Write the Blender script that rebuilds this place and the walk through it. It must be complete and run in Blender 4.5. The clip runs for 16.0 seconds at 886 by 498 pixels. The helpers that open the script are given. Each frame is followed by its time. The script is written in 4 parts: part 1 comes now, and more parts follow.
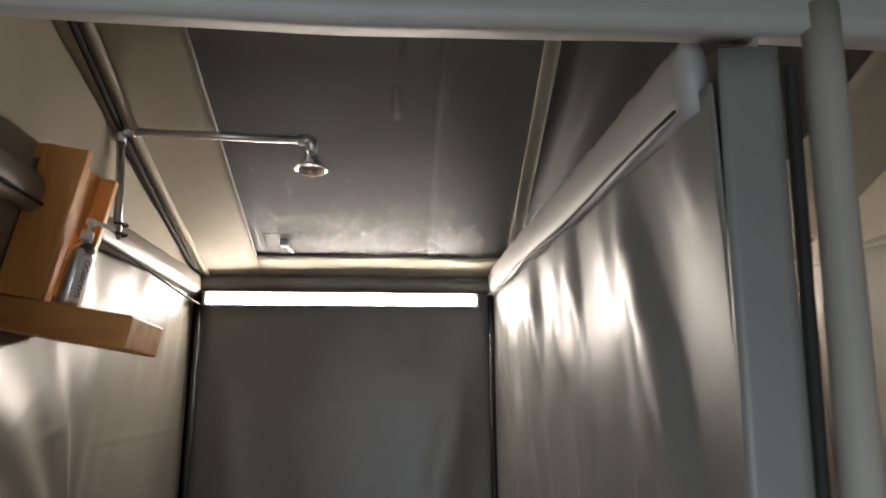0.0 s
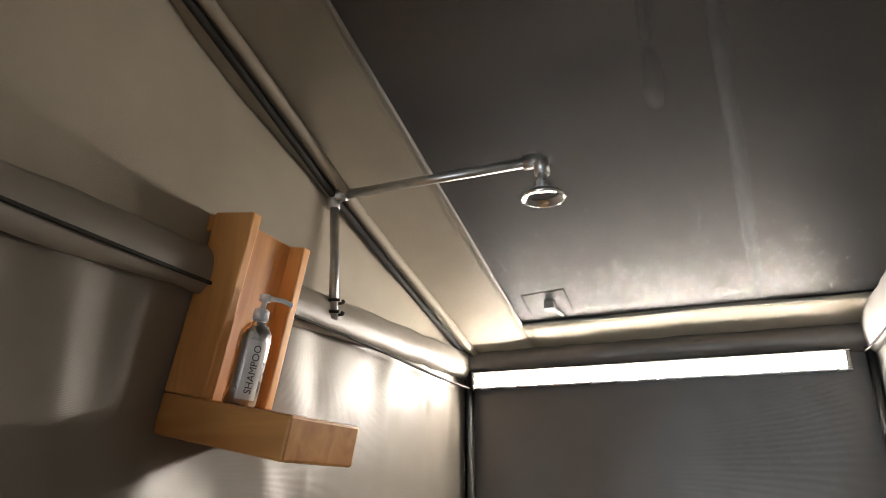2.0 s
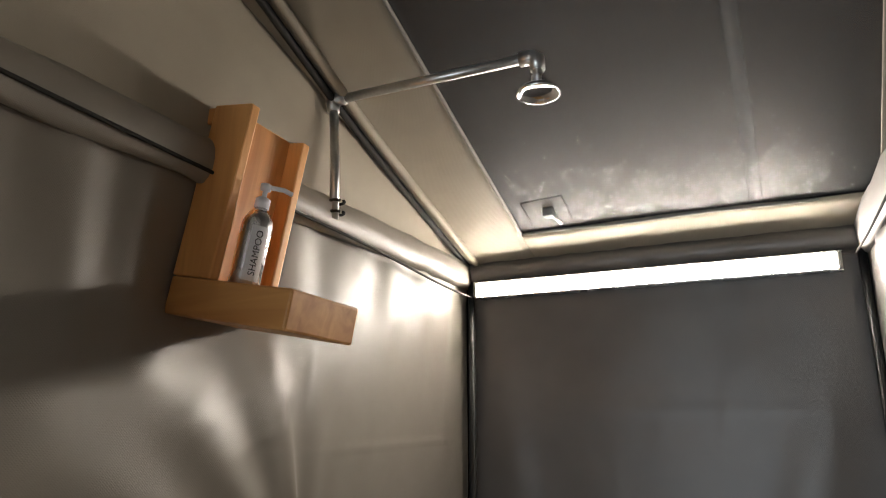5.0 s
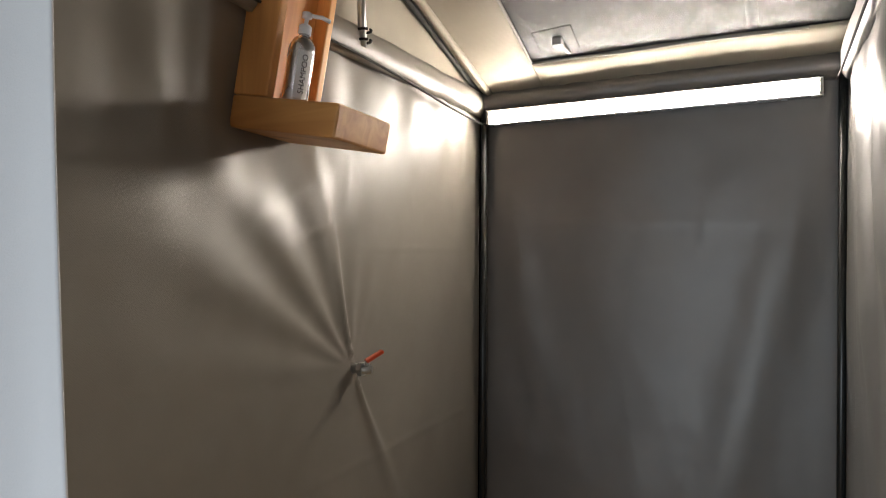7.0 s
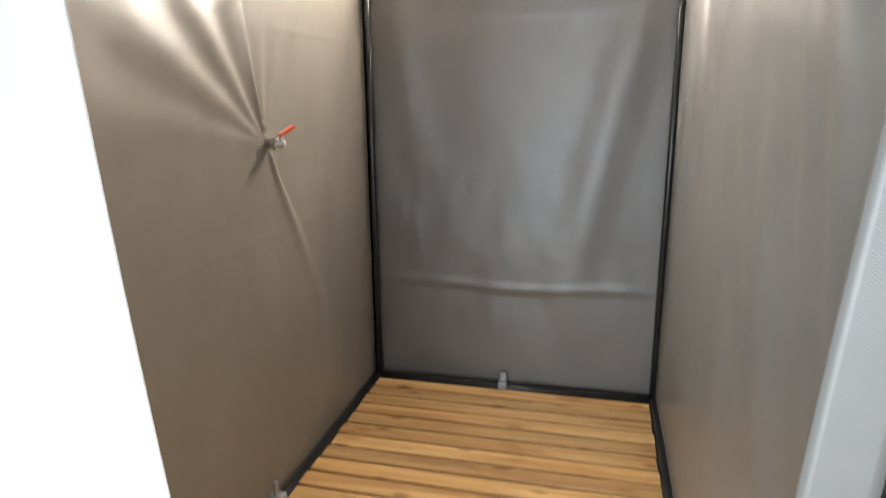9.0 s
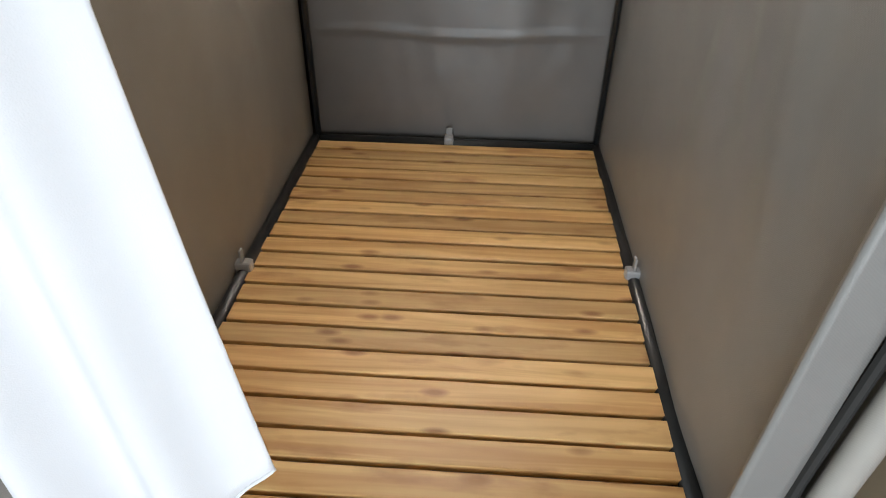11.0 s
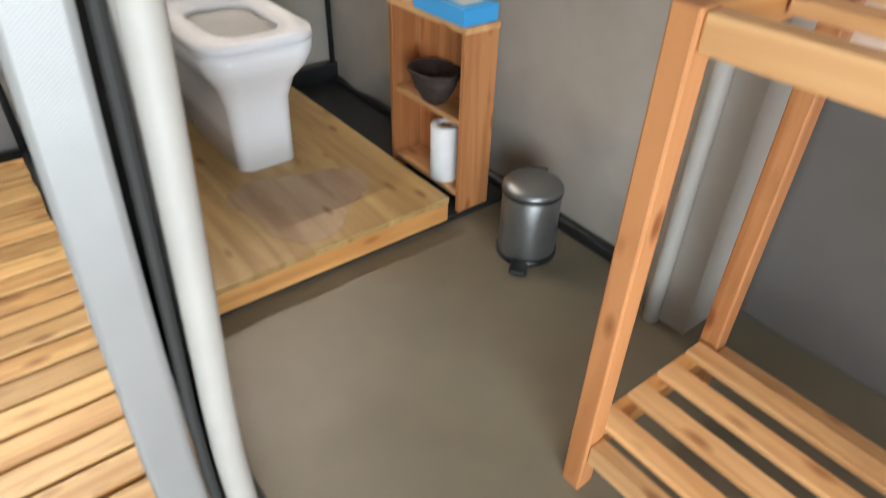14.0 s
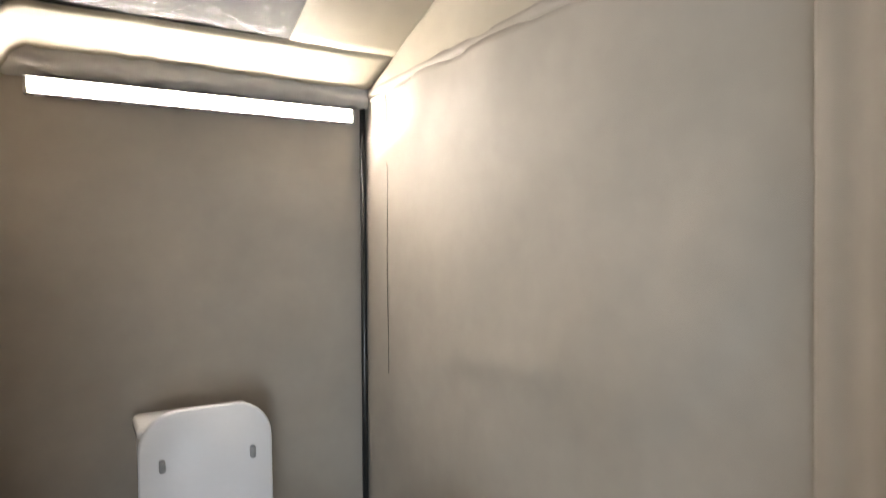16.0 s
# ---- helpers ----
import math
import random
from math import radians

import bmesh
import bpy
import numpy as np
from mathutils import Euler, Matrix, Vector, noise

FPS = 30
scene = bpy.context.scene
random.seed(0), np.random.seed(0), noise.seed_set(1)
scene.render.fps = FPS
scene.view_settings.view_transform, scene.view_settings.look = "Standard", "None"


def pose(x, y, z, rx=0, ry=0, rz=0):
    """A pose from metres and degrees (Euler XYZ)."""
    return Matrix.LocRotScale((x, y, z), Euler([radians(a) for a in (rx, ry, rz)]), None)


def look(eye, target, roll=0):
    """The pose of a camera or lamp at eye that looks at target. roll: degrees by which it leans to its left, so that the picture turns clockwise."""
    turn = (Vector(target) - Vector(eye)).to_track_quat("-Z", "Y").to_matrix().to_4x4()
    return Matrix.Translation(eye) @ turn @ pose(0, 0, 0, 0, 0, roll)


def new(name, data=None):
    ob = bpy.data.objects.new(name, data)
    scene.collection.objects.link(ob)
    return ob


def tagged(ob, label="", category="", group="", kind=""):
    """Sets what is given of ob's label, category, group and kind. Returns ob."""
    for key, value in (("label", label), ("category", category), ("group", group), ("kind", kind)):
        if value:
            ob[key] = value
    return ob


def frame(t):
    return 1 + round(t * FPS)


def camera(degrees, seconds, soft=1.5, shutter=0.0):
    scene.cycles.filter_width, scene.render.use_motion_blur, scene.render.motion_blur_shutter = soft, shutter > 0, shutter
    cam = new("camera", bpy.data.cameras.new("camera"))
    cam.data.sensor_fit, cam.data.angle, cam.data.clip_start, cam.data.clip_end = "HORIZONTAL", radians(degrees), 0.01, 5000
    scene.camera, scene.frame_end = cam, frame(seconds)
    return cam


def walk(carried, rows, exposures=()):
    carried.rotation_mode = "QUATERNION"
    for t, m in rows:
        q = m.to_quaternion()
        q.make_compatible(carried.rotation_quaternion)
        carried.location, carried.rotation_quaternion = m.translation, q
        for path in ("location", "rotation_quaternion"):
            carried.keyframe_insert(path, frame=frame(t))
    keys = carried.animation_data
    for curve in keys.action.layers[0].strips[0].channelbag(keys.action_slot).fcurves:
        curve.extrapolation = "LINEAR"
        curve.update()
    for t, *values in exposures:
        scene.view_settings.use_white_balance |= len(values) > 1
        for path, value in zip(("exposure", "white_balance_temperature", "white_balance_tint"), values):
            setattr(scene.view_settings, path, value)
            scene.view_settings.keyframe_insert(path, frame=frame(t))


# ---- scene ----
cam = camera(70.0, 16.0, soft=0.75, shutter=0.35)
PATH = [
    (0, (0.825, -2.8, 1.758), (0.995, -0.856, 2.199), -0.3),
    (0.5, (0.91, -2.627, 1.814), (0.82, -0.729, 2.438), 0.1),
    (1, (1.02, -2.479, 1.827), (0.586, -0.641, 2.486), -0.2),
    (1.5, (1.04, -2.346, 1.838), (0.327, -0.597, 2.497), 0.2),
    (2, (0.946, -2.204, 1.84), (0.134, -0.501, 2.504), 0.3),
    (2.5, (0.907, -2.119, 1.834), (0.084, -0.422, 2.498), 0.3),
    (3, (0.922, -2.092, 1.813), (0.091, -0.399, 2.478), 0.4),
    (5.5, (1.0, -2.242, 1.699), (0.117, -0.489, 2.085), 0.2),
    (6, (1.025, -2.293, 1.668), (0.125, -0.527, 1.928), 0.3),
    (6.5, (1.049, -2.361, 1.637), (0.139, -0.584, 1.757), 0.2),
    (7, (1.07, -2.427, 1.62), (0.153, -0.65, 1.618), 0.3),
    (7.5, (1.055, -2.48, 1.586), (0.145, -0.702, 1.488), 0.2),
    (8, (1.028, -2.582, 1.557), (0.226, -0.76, 1.36), 0.1),
    (8.5, (0.973, -2.663, 1.495), (0.378, -0.77, 1.247), -0.4),
    (9, (0.991, -2.707, 1.428), (0.533, -0.823, 0.938), -0.6),
    (11.5, (0.732, -2.649, 1.299), (0.829, -1.038, 0.118), 1.7),
    (12, (0.754, -2.662, 1.123), (1.102, -1.078, -0.047), 2.2),
    (12.5, (0.817, -2.684, 1.109), (1.333, -1.269, -0.207), 1.7),
    (13, (0.938, -2.71, 1.159), (1.683, -1.421, -0.176), 2.3),
    (13.5, (1.06, -2.731, 1.226), (1.962, -1.545, -0.108), 2.6),
    (14, (1.209, -2.762, 1.315), (2.205, -1.51, 0.114), 1.6),
    (14.5, (1.308, -2.727, 1.435), (2.448, -1.326, 0.576), 1.7),
    (15, (1.359, -2.642, 1.504), (2.573, -1.145, 0.969), 1.2),
    (15.5, (1.538, -2.534, 1.63), (2.666, -0.905, 1.355), -0.3),
    (16, (1.624, -2.457, 1.692), (2.636, -0.732, 1.664), -0.4),
]
S = 0.86   # metres to one unit of the plan below
walk(cam, [(t, look(Vector(eye) * S, Vector(target) * S, roll)) for t, eye, target, roll in PATH],
     exposures=[(0.0, -1.4), (1.0, -1.15), (3.0, -1.05), (5.5, -1.3), (6.0, -1.4), (7.0, -0.95), (7.5, -0.5), (8.0, -0.25), (9.0, 0.4), (11.5, 0.0), (12.5, 0.15), (13.0, 0.3), (14.0, 0.9), (14.5, 1.0), (15.0, 0.95), (15.5, 0.9), (16.0, 0.58)])

# ---- plan ----
W = 1.30           # shower width
XT0, XT1 = 1.36, 2.74   # toilet cubicle
YB = 0.12          # its back wall
UP = 0.11          # its walls stand higher
H = 2.245          # eaves
SLOPE = 0.37       # rise of the roof per metre
DECK = 0.10


def roof_z(y):
    return H + 0.01 - SLOPE * max(y, -2.9) + SLOPE * min(0, y + 2.9)


# ---- world and light ----
world = bpy.data.worlds.new("world")
scene.world = world
world.use_nodes = True
wn = world.node_tree
sky = wn.nodes.new("ShaderNodeTexSky")
sky.sky_type, sky.sun_disc = "NISHITA", False
sky.sun_elevation, sky.sun_rotation = radians(50), radians(60)
wn.nodes["Background"].inputs[1].default_value = 0.10
wn.links.new(sky.outputs[0], wn.nodes["Background"].inputs[0])
sun = new("sun", bpy.data.lights.new("sun", "SUN"))
sun.data.energy, sun.data.angle, sun.data.color = 0.8, radians(12), (1.0, 0.95, 0.87)
sun.matrix_world = look((7, 4, 10), (0, 0, 0))


def area(name, m, sx, sy, power, colour):
    ob = new(name, bpy.data.lights.new(name, "AREA"))
    ob.data.shape, ob.data.size, ob.data.size_y, ob.data.energy, ob.data.color = "RECTANGLE", sx, sy, power, colour
    ob.matrix_world = m
    return ob


# the sky's light in the doorway behind the camera
area("doorway_daylight", look((0.50 * S, -4.42 * S, 0.90 * S), (0.9 * S, 0, 0.8 * S)), 1.5, 1.45, 63, (0.82, 0.92, 1.0))


# ---- materials ----
def material(name, base, rough=0.7, metal=0.0, vary=0.12, scale=6.0, fine=220.0, bump=0.15, spec=0.5, tint=None):
    """A surface with soft stains at one scale, grain at another and a little relief."""
    m = bpy.data.materials.new(name)
    m.use_nodes = True
    nt = m.node_tree
    b = nt.nodes["Principled BSDF"]
    b.inputs["Metallic"].default_value, b.inputs["Specular IOR Level"].default_value = metal, spec
    co = nt.nodes.new("ShaderNodeTexCoord")
    n1, n2 = nt.nodes.new("ShaderNodeTexNoise"), nt.nodes.new("ShaderNodeTexNoise")
    n1.inputs["Scale"].default_value, n1.inputs["Detail"].default_value = scale, 5
    n2.inputs["Scale"].default_value, n2.inputs["Detail"].default_value = fine, 2
    for n in (n1, n2):
        nt.links.new(co.outputs["Object"], n.inputs["Vector"])
    add = nt.nodes.new("ShaderNodeMath")
    add.operation = "MULTIPLY_ADD"
    add.inputs[1].default_value = 0.35
    nt.links.new(n2.outputs["Fac"], add.inputs[0])
    nt.links.new(n1.outputs["Fac"], add.inputs[2])
    ramp = nt.nodes.new("ShaderNodeValToRGB")
    lo = [c * (1 - vary) for c in base]
    hi = [min(1, c * (1 + vary)) for c in (tint or base)]
    ramp.color_ramp.elements[0].position, ramp.color_ramp.elements[1].position = 0.45, 0.95
    ramp.color_ramp.elements[0].color, ramp.color_ramp.elements[1].color = (*lo, 1), (*hi, 1)
    nt.links.new(add.outputs[0], ramp.inputs[0])
    nt.links.new(ramp.outputs[0], b.inputs["Base Color"])
    r = nt.nodes.new("ShaderNodeMapRange")
    r.inputs["To Min"].default_value, r.inputs["To Max"].default_value = max(0.02, rough - 0.08), min(1, rough + 0.08)
    nt.links.new(n1.outputs["Fac"], r.inputs["Value"])
    nt.links.new(r.outputs[0], b.inputs["Roughness"])
    bp = nt.nodes.new("ShaderNodeBump")
    bp.inputs["Strength"].default_value, bp.inputs["Distance"].default_value = bump, 0.002
    nt.links.new(n2.outputs["Fac"], bp.inputs["Height"])
    nt.links.new(bp.outputs[0], b.inputs["Normal"])
    return m


def canvas_material(name, base, rough=0.5, weave=900.0, spec=0.5, crease_depth=0.16):
    """Coated canvas: fine crossed threads, small creases, soft stains."""
    m = material(name, base, rough, vary=0.10, scale=2.2, fine=14, bump=0.0, spec=spec)
    nt = m.node_tree
    b = nt.nodes["Principled BSDF"]
    co = nt.nodes.new("ShaderNodeTexCoord")
    waves = []
    for axis in ("Z", "DIAGONAL"):
        w = nt.nodes.new("ShaderNodeTexWave")
        w.bands_direction = axis
        w.inputs["Scale"].default_value = weave / 6.0
        w.inputs["Distortion"].default_value = 0.6
        nt.links.new(co.outputs["Object"], w.inputs["Vector"])
        waves.append(w)
    mul = nt.nodes.new("ShaderNodeMath")
    mul.operation = "MULTIPLY"
    nt.links.new(waves[0].outputs["Fac"], mul.inputs[0])
    nt.links.new(waves[1].outputs["Fac"], mul.inputs[1])
    crease = nt.nodes.new("ShaderNodeTexNoise")
    crease.inputs["Scale"].default_value, crease.inputs["Detail"].default_value, crease.inputs["Distortion"].default_value = 4.0, 2, 0.3
    nt.links.new(co.outputs["Object"], crease.inputs["Vector"])
    b1, b2 = nt.nodes.new("ShaderNodeBump"), nt.nodes.new("ShaderNodeBump")
    b1.inputs["Strength"].default_value, b1.inputs["Distance"].default_value = crease_depth, 0.02
    b2.inputs["Strength"].default_value, b2.inputs["Distance"].default_value = 0.22, 0.0008
    nt.links.new(crease.outputs["Fac"], b1.inputs["Height"])
    nt.links.new(mul.outputs[0], b2.inputs["Height"])
    nt.links.new(b1.outputs[0], b2.inputs["Normal"])
    nt.links.new(b2.outputs[0], b.inputs["Normal"])
    return m


def wood_material(name, light, dark, along, grain=1.0, rough=0.45, blotch=0.35):
    """Pine: streaks along one axis, knots, and a change of tone from piece to piece."""
    m = bpy.data.materials.new(name)
    m.use_nodes = True
    nt = m.node_tree
    b = nt.nodes["Principled BSDF"]
    b.inputs["Roughness"].default_value = rough
    co, info = nt.nodes.new("ShaderNodeTexCoord"), nt.nodes.new("ShaderNodeObjectInfo")
    shift = nt.nodes.new("ShaderNodeVectorMath")
    shift.operation = "MULTIPLY_ADD"
    shift.inputs[1].default_value = (37.0, 23.0, 11.0)
    nt.links.new(info.outputs["Random"], shift.inputs[0])
    nt.links.new(co.outputs["Object"], shift.inputs[2])
    mp = nt.nodes.new("ShaderNodeMapping")
    mp.inputs["Scale"].default_value = {"x": (1.6, 26, 26), "y": (26, 1.6, 26), "z": (26, 26, 1.6)}[along]
    nt.links.new(shift.outputs[0], mp.inputs["Vector"])
    n = nt.nodes.new("ShaderNodeTexNoise")
    n.inputs["Scale"].default_value, n.inputs["Detail"].default_value, n.inputs["Distortion"].default_value = grain, 6, 0.8
    nt.links.new(mp.outputs[0], n.inputs["Vector"])
    ramp = nt.nodes.new("ShaderNodeValToRGB")
    ramp.color_ramp.elements[0].position, ramp.color_ramp.elements[1].position = 0.35, 0.62
    ramp.color_ramp.elements[0].color, ramp.color_ramp.elements[1].color = (*dark, 1), (*light, 1)
    nt.links.new(n.outputs["Fac"], ramp.inputs[0])
    # knots
    mk = nt.nodes.new("ShaderNodeMapping")
    mk.inputs["Scale"].default_value = {"x": (5, 13, 13), "y": (13, 5, 13), "z": (13, 13, 5)}[along]
    nt.links.new(shift.outputs[0], mk.inputs["Vector"])
    v = nt.nodes.new("ShaderNodeTexVoronoi")
    v.inputs["Scale"].default_value = 1.0
    nt.links.new(mk.outputs[0], v.inputs["Vector"])
    kr = nt.nodes.new("ShaderNodeMapRange")
    kr.inputs["From Min"].default_value, kr.inputs["From Max"].default_value = 0.08, 0.20
    kr.inputs["To Min"].default_value, kr.inputs["To Max"].default_value = 0.85, 0.0
    nt.links.new(v.outputs["Distance"], kr.inputs["Value"])
    mix = nt.nodes.new("ShaderNodeMixRGB")
    nt.links.new(kr.outputs[0], mix.inputs[0])
    nt.links.new(ramp.outputs[0], mix.inputs[1])
    mix.inputs[2].default_value = (dark[0] * 0.55, dark[1] * 0.40, dark[2] * 0.32, 1)
    # darker heartwood patches
    mb = nt.nodes.new("ShaderNodeMapping")
    mb.inputs["Scale"].default_value = {"x": (5, 14, 14), "y": (14, 5, 14), "z": (14, 14, 5)}[along]
    nt.links.new(shift.outputs[0], mb.inputs["Vector"])
    nb = nt.nodes.new("ShaderNodeTexNoise")
    nb.inputs["Scale"].default_value, nb.inputs["Detail"].default_value = 1.0, 4
    nt.links.new(mb.outputs[0], nb.inputs["Vector"])
    br = nt.nodes.new("ShaderNodeMapRange")
    br.inputs["From Min"].default_value, br.inputs["From Max"].default_value = 0.56, 0.72
    br.inputs["To Min"].default_value, br.inputs["To Max"].default_value = 0.0, blotch
    nt.links.new(nb.outputs["Fac"], br.inputs["Value"])
    patchy = nt.nodes.new("ShaderNodeMixRGB")
    patchy.inputs[2].default_value = (dark[0] * 0.72, dark[1] * 0.62, dark[2] * 0.58, 1)
    nt.links.new(br.outputs[0], patchy.inputs[0])
    nt.links.new(mix.outputs[0], patchy.inputs[1])
    hsv = nt.nodes.new("ShaderNodeHueSaturation")
    vr = nt.nodes.new("ShaderNodeMapRange")
    vr.inputs["To Min"].default_value, vr.inputs["To Max"].default_value = 0.80, 1.2
    nt.links.new(info.outputs["Random"], vr.inputs["Value"])
    nt.links.new(vr.outputs[0], hsv.inputs["Value"])
    nt.links.new(patchy.outputs[0], hsv.inputs["Color"])
    nt.links.new(hsv.outputs[0], b.inputs["Base Color"])
    bp = nt.nodes.new("ShaderNodeBump")
    bp.inputs["Strength"].default_value, bp.inputs["Distance"].default_value = 0.25, 0.001
    nt.links.new(n.outputs["Fac"], bp.inputs["Height"])
    nt.links.new(bp.outputs[0], b.inputs["Normal"])
    return m


def emitter(name, colour, strength):
    m = bpy.data.materials.new(name)
    m.use_nodes = True
    b = m.node_tree.nodes["Principled BSDF"]
    b.inputs["Base Color"].default_value = (0.9, 0.9, 0.88, 1)
    b.inputs["Emission Color"].default_value = (*colour, 1)
    b.inputs["Emission Strength"].default_value = strength
    return m


def netting(name, base, clear):
    """Fine coated netting: mostly see-through, with a broad sheen."""
    m = canvas_material(name, base, 0.50, 1500, spec=1.0, crease_depth=0.0)
    nt = m.node_tree
    b, out = nt.nodes["Principled BSDF"], nt.nodes["Material Output"]
    b.inputs["IOR"].default_value = 2.0
    tr, mx = nt.nodes.new("ShaderNodeBsdfTransparent"), nt.nodes.new("ShaderNodeMixShader")
    mx.inputs[0].default_value = clear
    nt.links.new(b.outputs[0], mx.inputs[1])
    nt.links.new(tr.outputs[0], mx.inputs[2])
    nt.links.new(mx.outputs[0], out.inputs["Surface"])
    return m


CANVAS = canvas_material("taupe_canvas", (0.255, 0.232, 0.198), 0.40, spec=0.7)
# taupe canvas darkened to hold the back wall's shade; also the darker front wall
CANVAS_DARK = canvas_material("dark_canvas", (0.135, 0.122, 0.11), 0.36, spec=0.7)
PARTITION = canvas_material("grey_taupe_canvas", (0.225, 0.220, 0.208), 0.38, spec=0.7)
ROOF = canvas_material("roof_canvas", (0.37, 0.33, 0.26), 0.6)
GREY = canvas_material("grey_trim_canvas", (0.40, 0.388, 0.372), 0.5)
PALE = canvas_material("pale_sleeve_canvas", (0.36, 0.34, 0.305), 0.6)
WALLT = canvas_material("toilet_canvas", (0.35, 0.315, 0.272), 0.62, spec=0.35)
SHEET = canvas_material("groundsheet_vinyl", (0.185, 0.156, 0.106), 0.42)
# warm daylight on the front room's upper wall, put into the colour
WARM_LIT = canvas_material("warm_lit_canvas", (0.82, 0.60, 0.475), 0.6)
FLY = canvas_material("fly_canvas", (0.07, 0.056, 0.044), 0.7)
NET = netting("roof_netting", (0.035, 0.037, 0.042), 0.72)
BLACK = material("black_enamel", (0.018, 0.019, 0.019), 0.32, 0.0, 0.3, 12, 300, 0.1)
SEAM = material("black_seam", (0.02, 0.019, 0.017), 0.8)
RAFTER = material("dark_painted_pipe", (0.018, 0.024, 0.027), 0.6, 0.0, 0.3, 30, spec=0.2)
RUBBER = material("dull_black_plastic", (0.006, 0.006, 0.006), 0.6, 0.0, 0.2, 30, spec=0.15)
STEEL = material("galvanised_steel", (0.58, 0.58, 0.57), 0.32, 0.95, 0.15, 30, 200, 0.1)
CHROME = material("chrome", (0.75, 0.75, 0.76), 0.14, 1.0, 0.05)
GALV = material("zinc_sill", (0.38, 0.40, 0.40), 0.45, 0.5, 0.2, 25, 160, 0.2)
SLAT = wood_material("pine_slat", (0.68, 0.44, 0.18), (0.48, 0.26, 0.085), "x", blotch=0.75)
PLY = wood_material("varnished_plywood", (0.55, 0.37, 0.15), (0.40, 0.235, 0.08), "y", 0.7)
SHELFW = wood_material("cedar_shelf", (0.80, 0.41, 0.135), (0.60, 0.27, 0.08), "z", 0.9, blotch=0.1)
SHELFX = wood_material("cedar_ledge", (0.74, 0.37, 0.12), (0.55, 0.24, 0.07), "x", 0.9, blotch=0.1)
RACKZ = wood_material("orange_pine_post", (0.52, 0.225, 0.085), (0.38, 0.14, 0.045), "z", 0.9)
RACKY = wood_material("orange_pine_rail", (0.66, 0.38, 0.17), (0.50, 0.25, 0.095), "y", 0.9)
CERAMIC = material("white_ceramic", (0.82, 0.82, 0.83), 0.08, 0, 0.02, 3, 60, 0.0)
SEATW = material("white_plastic", (0.82, 0.83, 0.86), 0.42, 0, 0.02, 3, 60, 0.0)
TOWEL = material("white_terry", (0.80, 0.79, 0.77), 0.95, 0, 0.06, 20, 420, 0.9)
CURTAIN = material("white_curtain", (0.74, 0.735, 0.75), 0.85, 0, 0.03, 4, 500, 0.2)
PAPER = material("tissue_paper", (0.82, 0.82, 0.82), 0.95, 0, 0.04, 20, 200, 0.2)
BLUE = material("blue_card", (0.05, 0.36, 0.74), 0.45, 0, 0.05)
BROWN = material("dark_woven_bowl", (0.035, 0.022, 0.018), 0.75, 0, 0.4, 40, 160, 0.6)
BINM = material("brushed_bin_steel", (0.23, 0.235, 0.235), 0.34, 0.75, 0.15, 8, 120, 0.1)
ALU = material("brushed_aluminium", (0.62, 0.62, 0.62), 0.27, 1.0, 0.06, 20, 300, 0.1)
LABEL = material("white_label", (0.80, 0.80, 0.80), 0.5, 0, 0.02)
INK = material("grey_ink", (0.06, 0.06, 0.06), 0.6)
RED = material("red_handle", (0.75, 0.09, 0.03), 0.35)
STRAP = material("clear_strap", (0.34, 0.34, 0.34), 0.35, 0, 0.1)
RUGR = material("red_rug", (0.50, 0.07, 0.05), 0.95, 0, 0.3, 30, 260, 0.9)
LED = emitter("led_diffuser", (1.0, 0.895, 0.79), 310.0)
LED_DIM = emitter("dimmer_led_diffuser", (1.0, 0.895, 0.79), 145.0)
# grey that stands for the shade inside the toilet bowl
BOWL_SHADE = material("bowl_shade", (0.45, 0.43, 0.40), 0.05)


# ---- mesh helpers ----
def mesh_of(bm, mat, smooth=False):
    me = bpy.data.meshes.new("mesh")
    bmesh.ops.recalc_face_normals(bm, faces=bm.faces)
    bm.transform(Matrix.Diagonal((S, S, S, 1)))
    bm.to_mesh(me)
    bm.free()
    me.materials.append(mat)
    if smooth:
        for p in me.polygons:
            p.use_smooth = True
    return me


def part(name, bm, mat, parent=None, label="", smooth=False):
    ob = new(name, mesh_of(bm, mat, smooth))
    if parent is not None:
        ob.parent = parent
        base = parent
        off = Vector((0, 0, 0))
        while base is not None:
            off += base.location
            base = base.parent
        ob.data.transform(Matrix.Translation(-off))
    return tagged(ob, label)


def thing(name, at, label, category, group="", kind=""):
    ob = new(name)
    ob.location = Vector(at) * S
    ob.empty_display_size = 0.1
    return tagged(ob, label, category, group, kind)


def structure(name, bm, mat, label="", smooth=False, category=""):
    return tagged(part(name, bm, mat, None, "", smooth), label, category or name.split("_")[0], "", "structure")


def box(x0, x1, y0, y1, z0, z1, bevel=0.004, bm=None, turn=None):
    bm2 = bmesh.new()
    bmesh.ops.create_cube(bm2, size=1)
    for v in bm2.verts:
        v.co = Vector((x0 + (v.co.x + .5) * (x1 - x0), y0 + (v.co.y + .5) * (y1 - y0), z0 + (v.co.z + .5) * (z1 - z0)))
    if bevel:
        bmesh.ops.bevel(bm2, geom=bm2.edges[:], offset=bevel, segments=2, profile=0.5, affect="EDGES")
    if turn is not None:
        bm2.transform(turn)
    return join(bm, bm2)


def join(bm, other):
    if bm is None:
        return other
    me = bpy.data.meshes.new("tmp")
    other.to_mesh(me)
    bm.from_mesh(me)
    bpy.data.meshes.remove(me)
    other.free()
    return bm


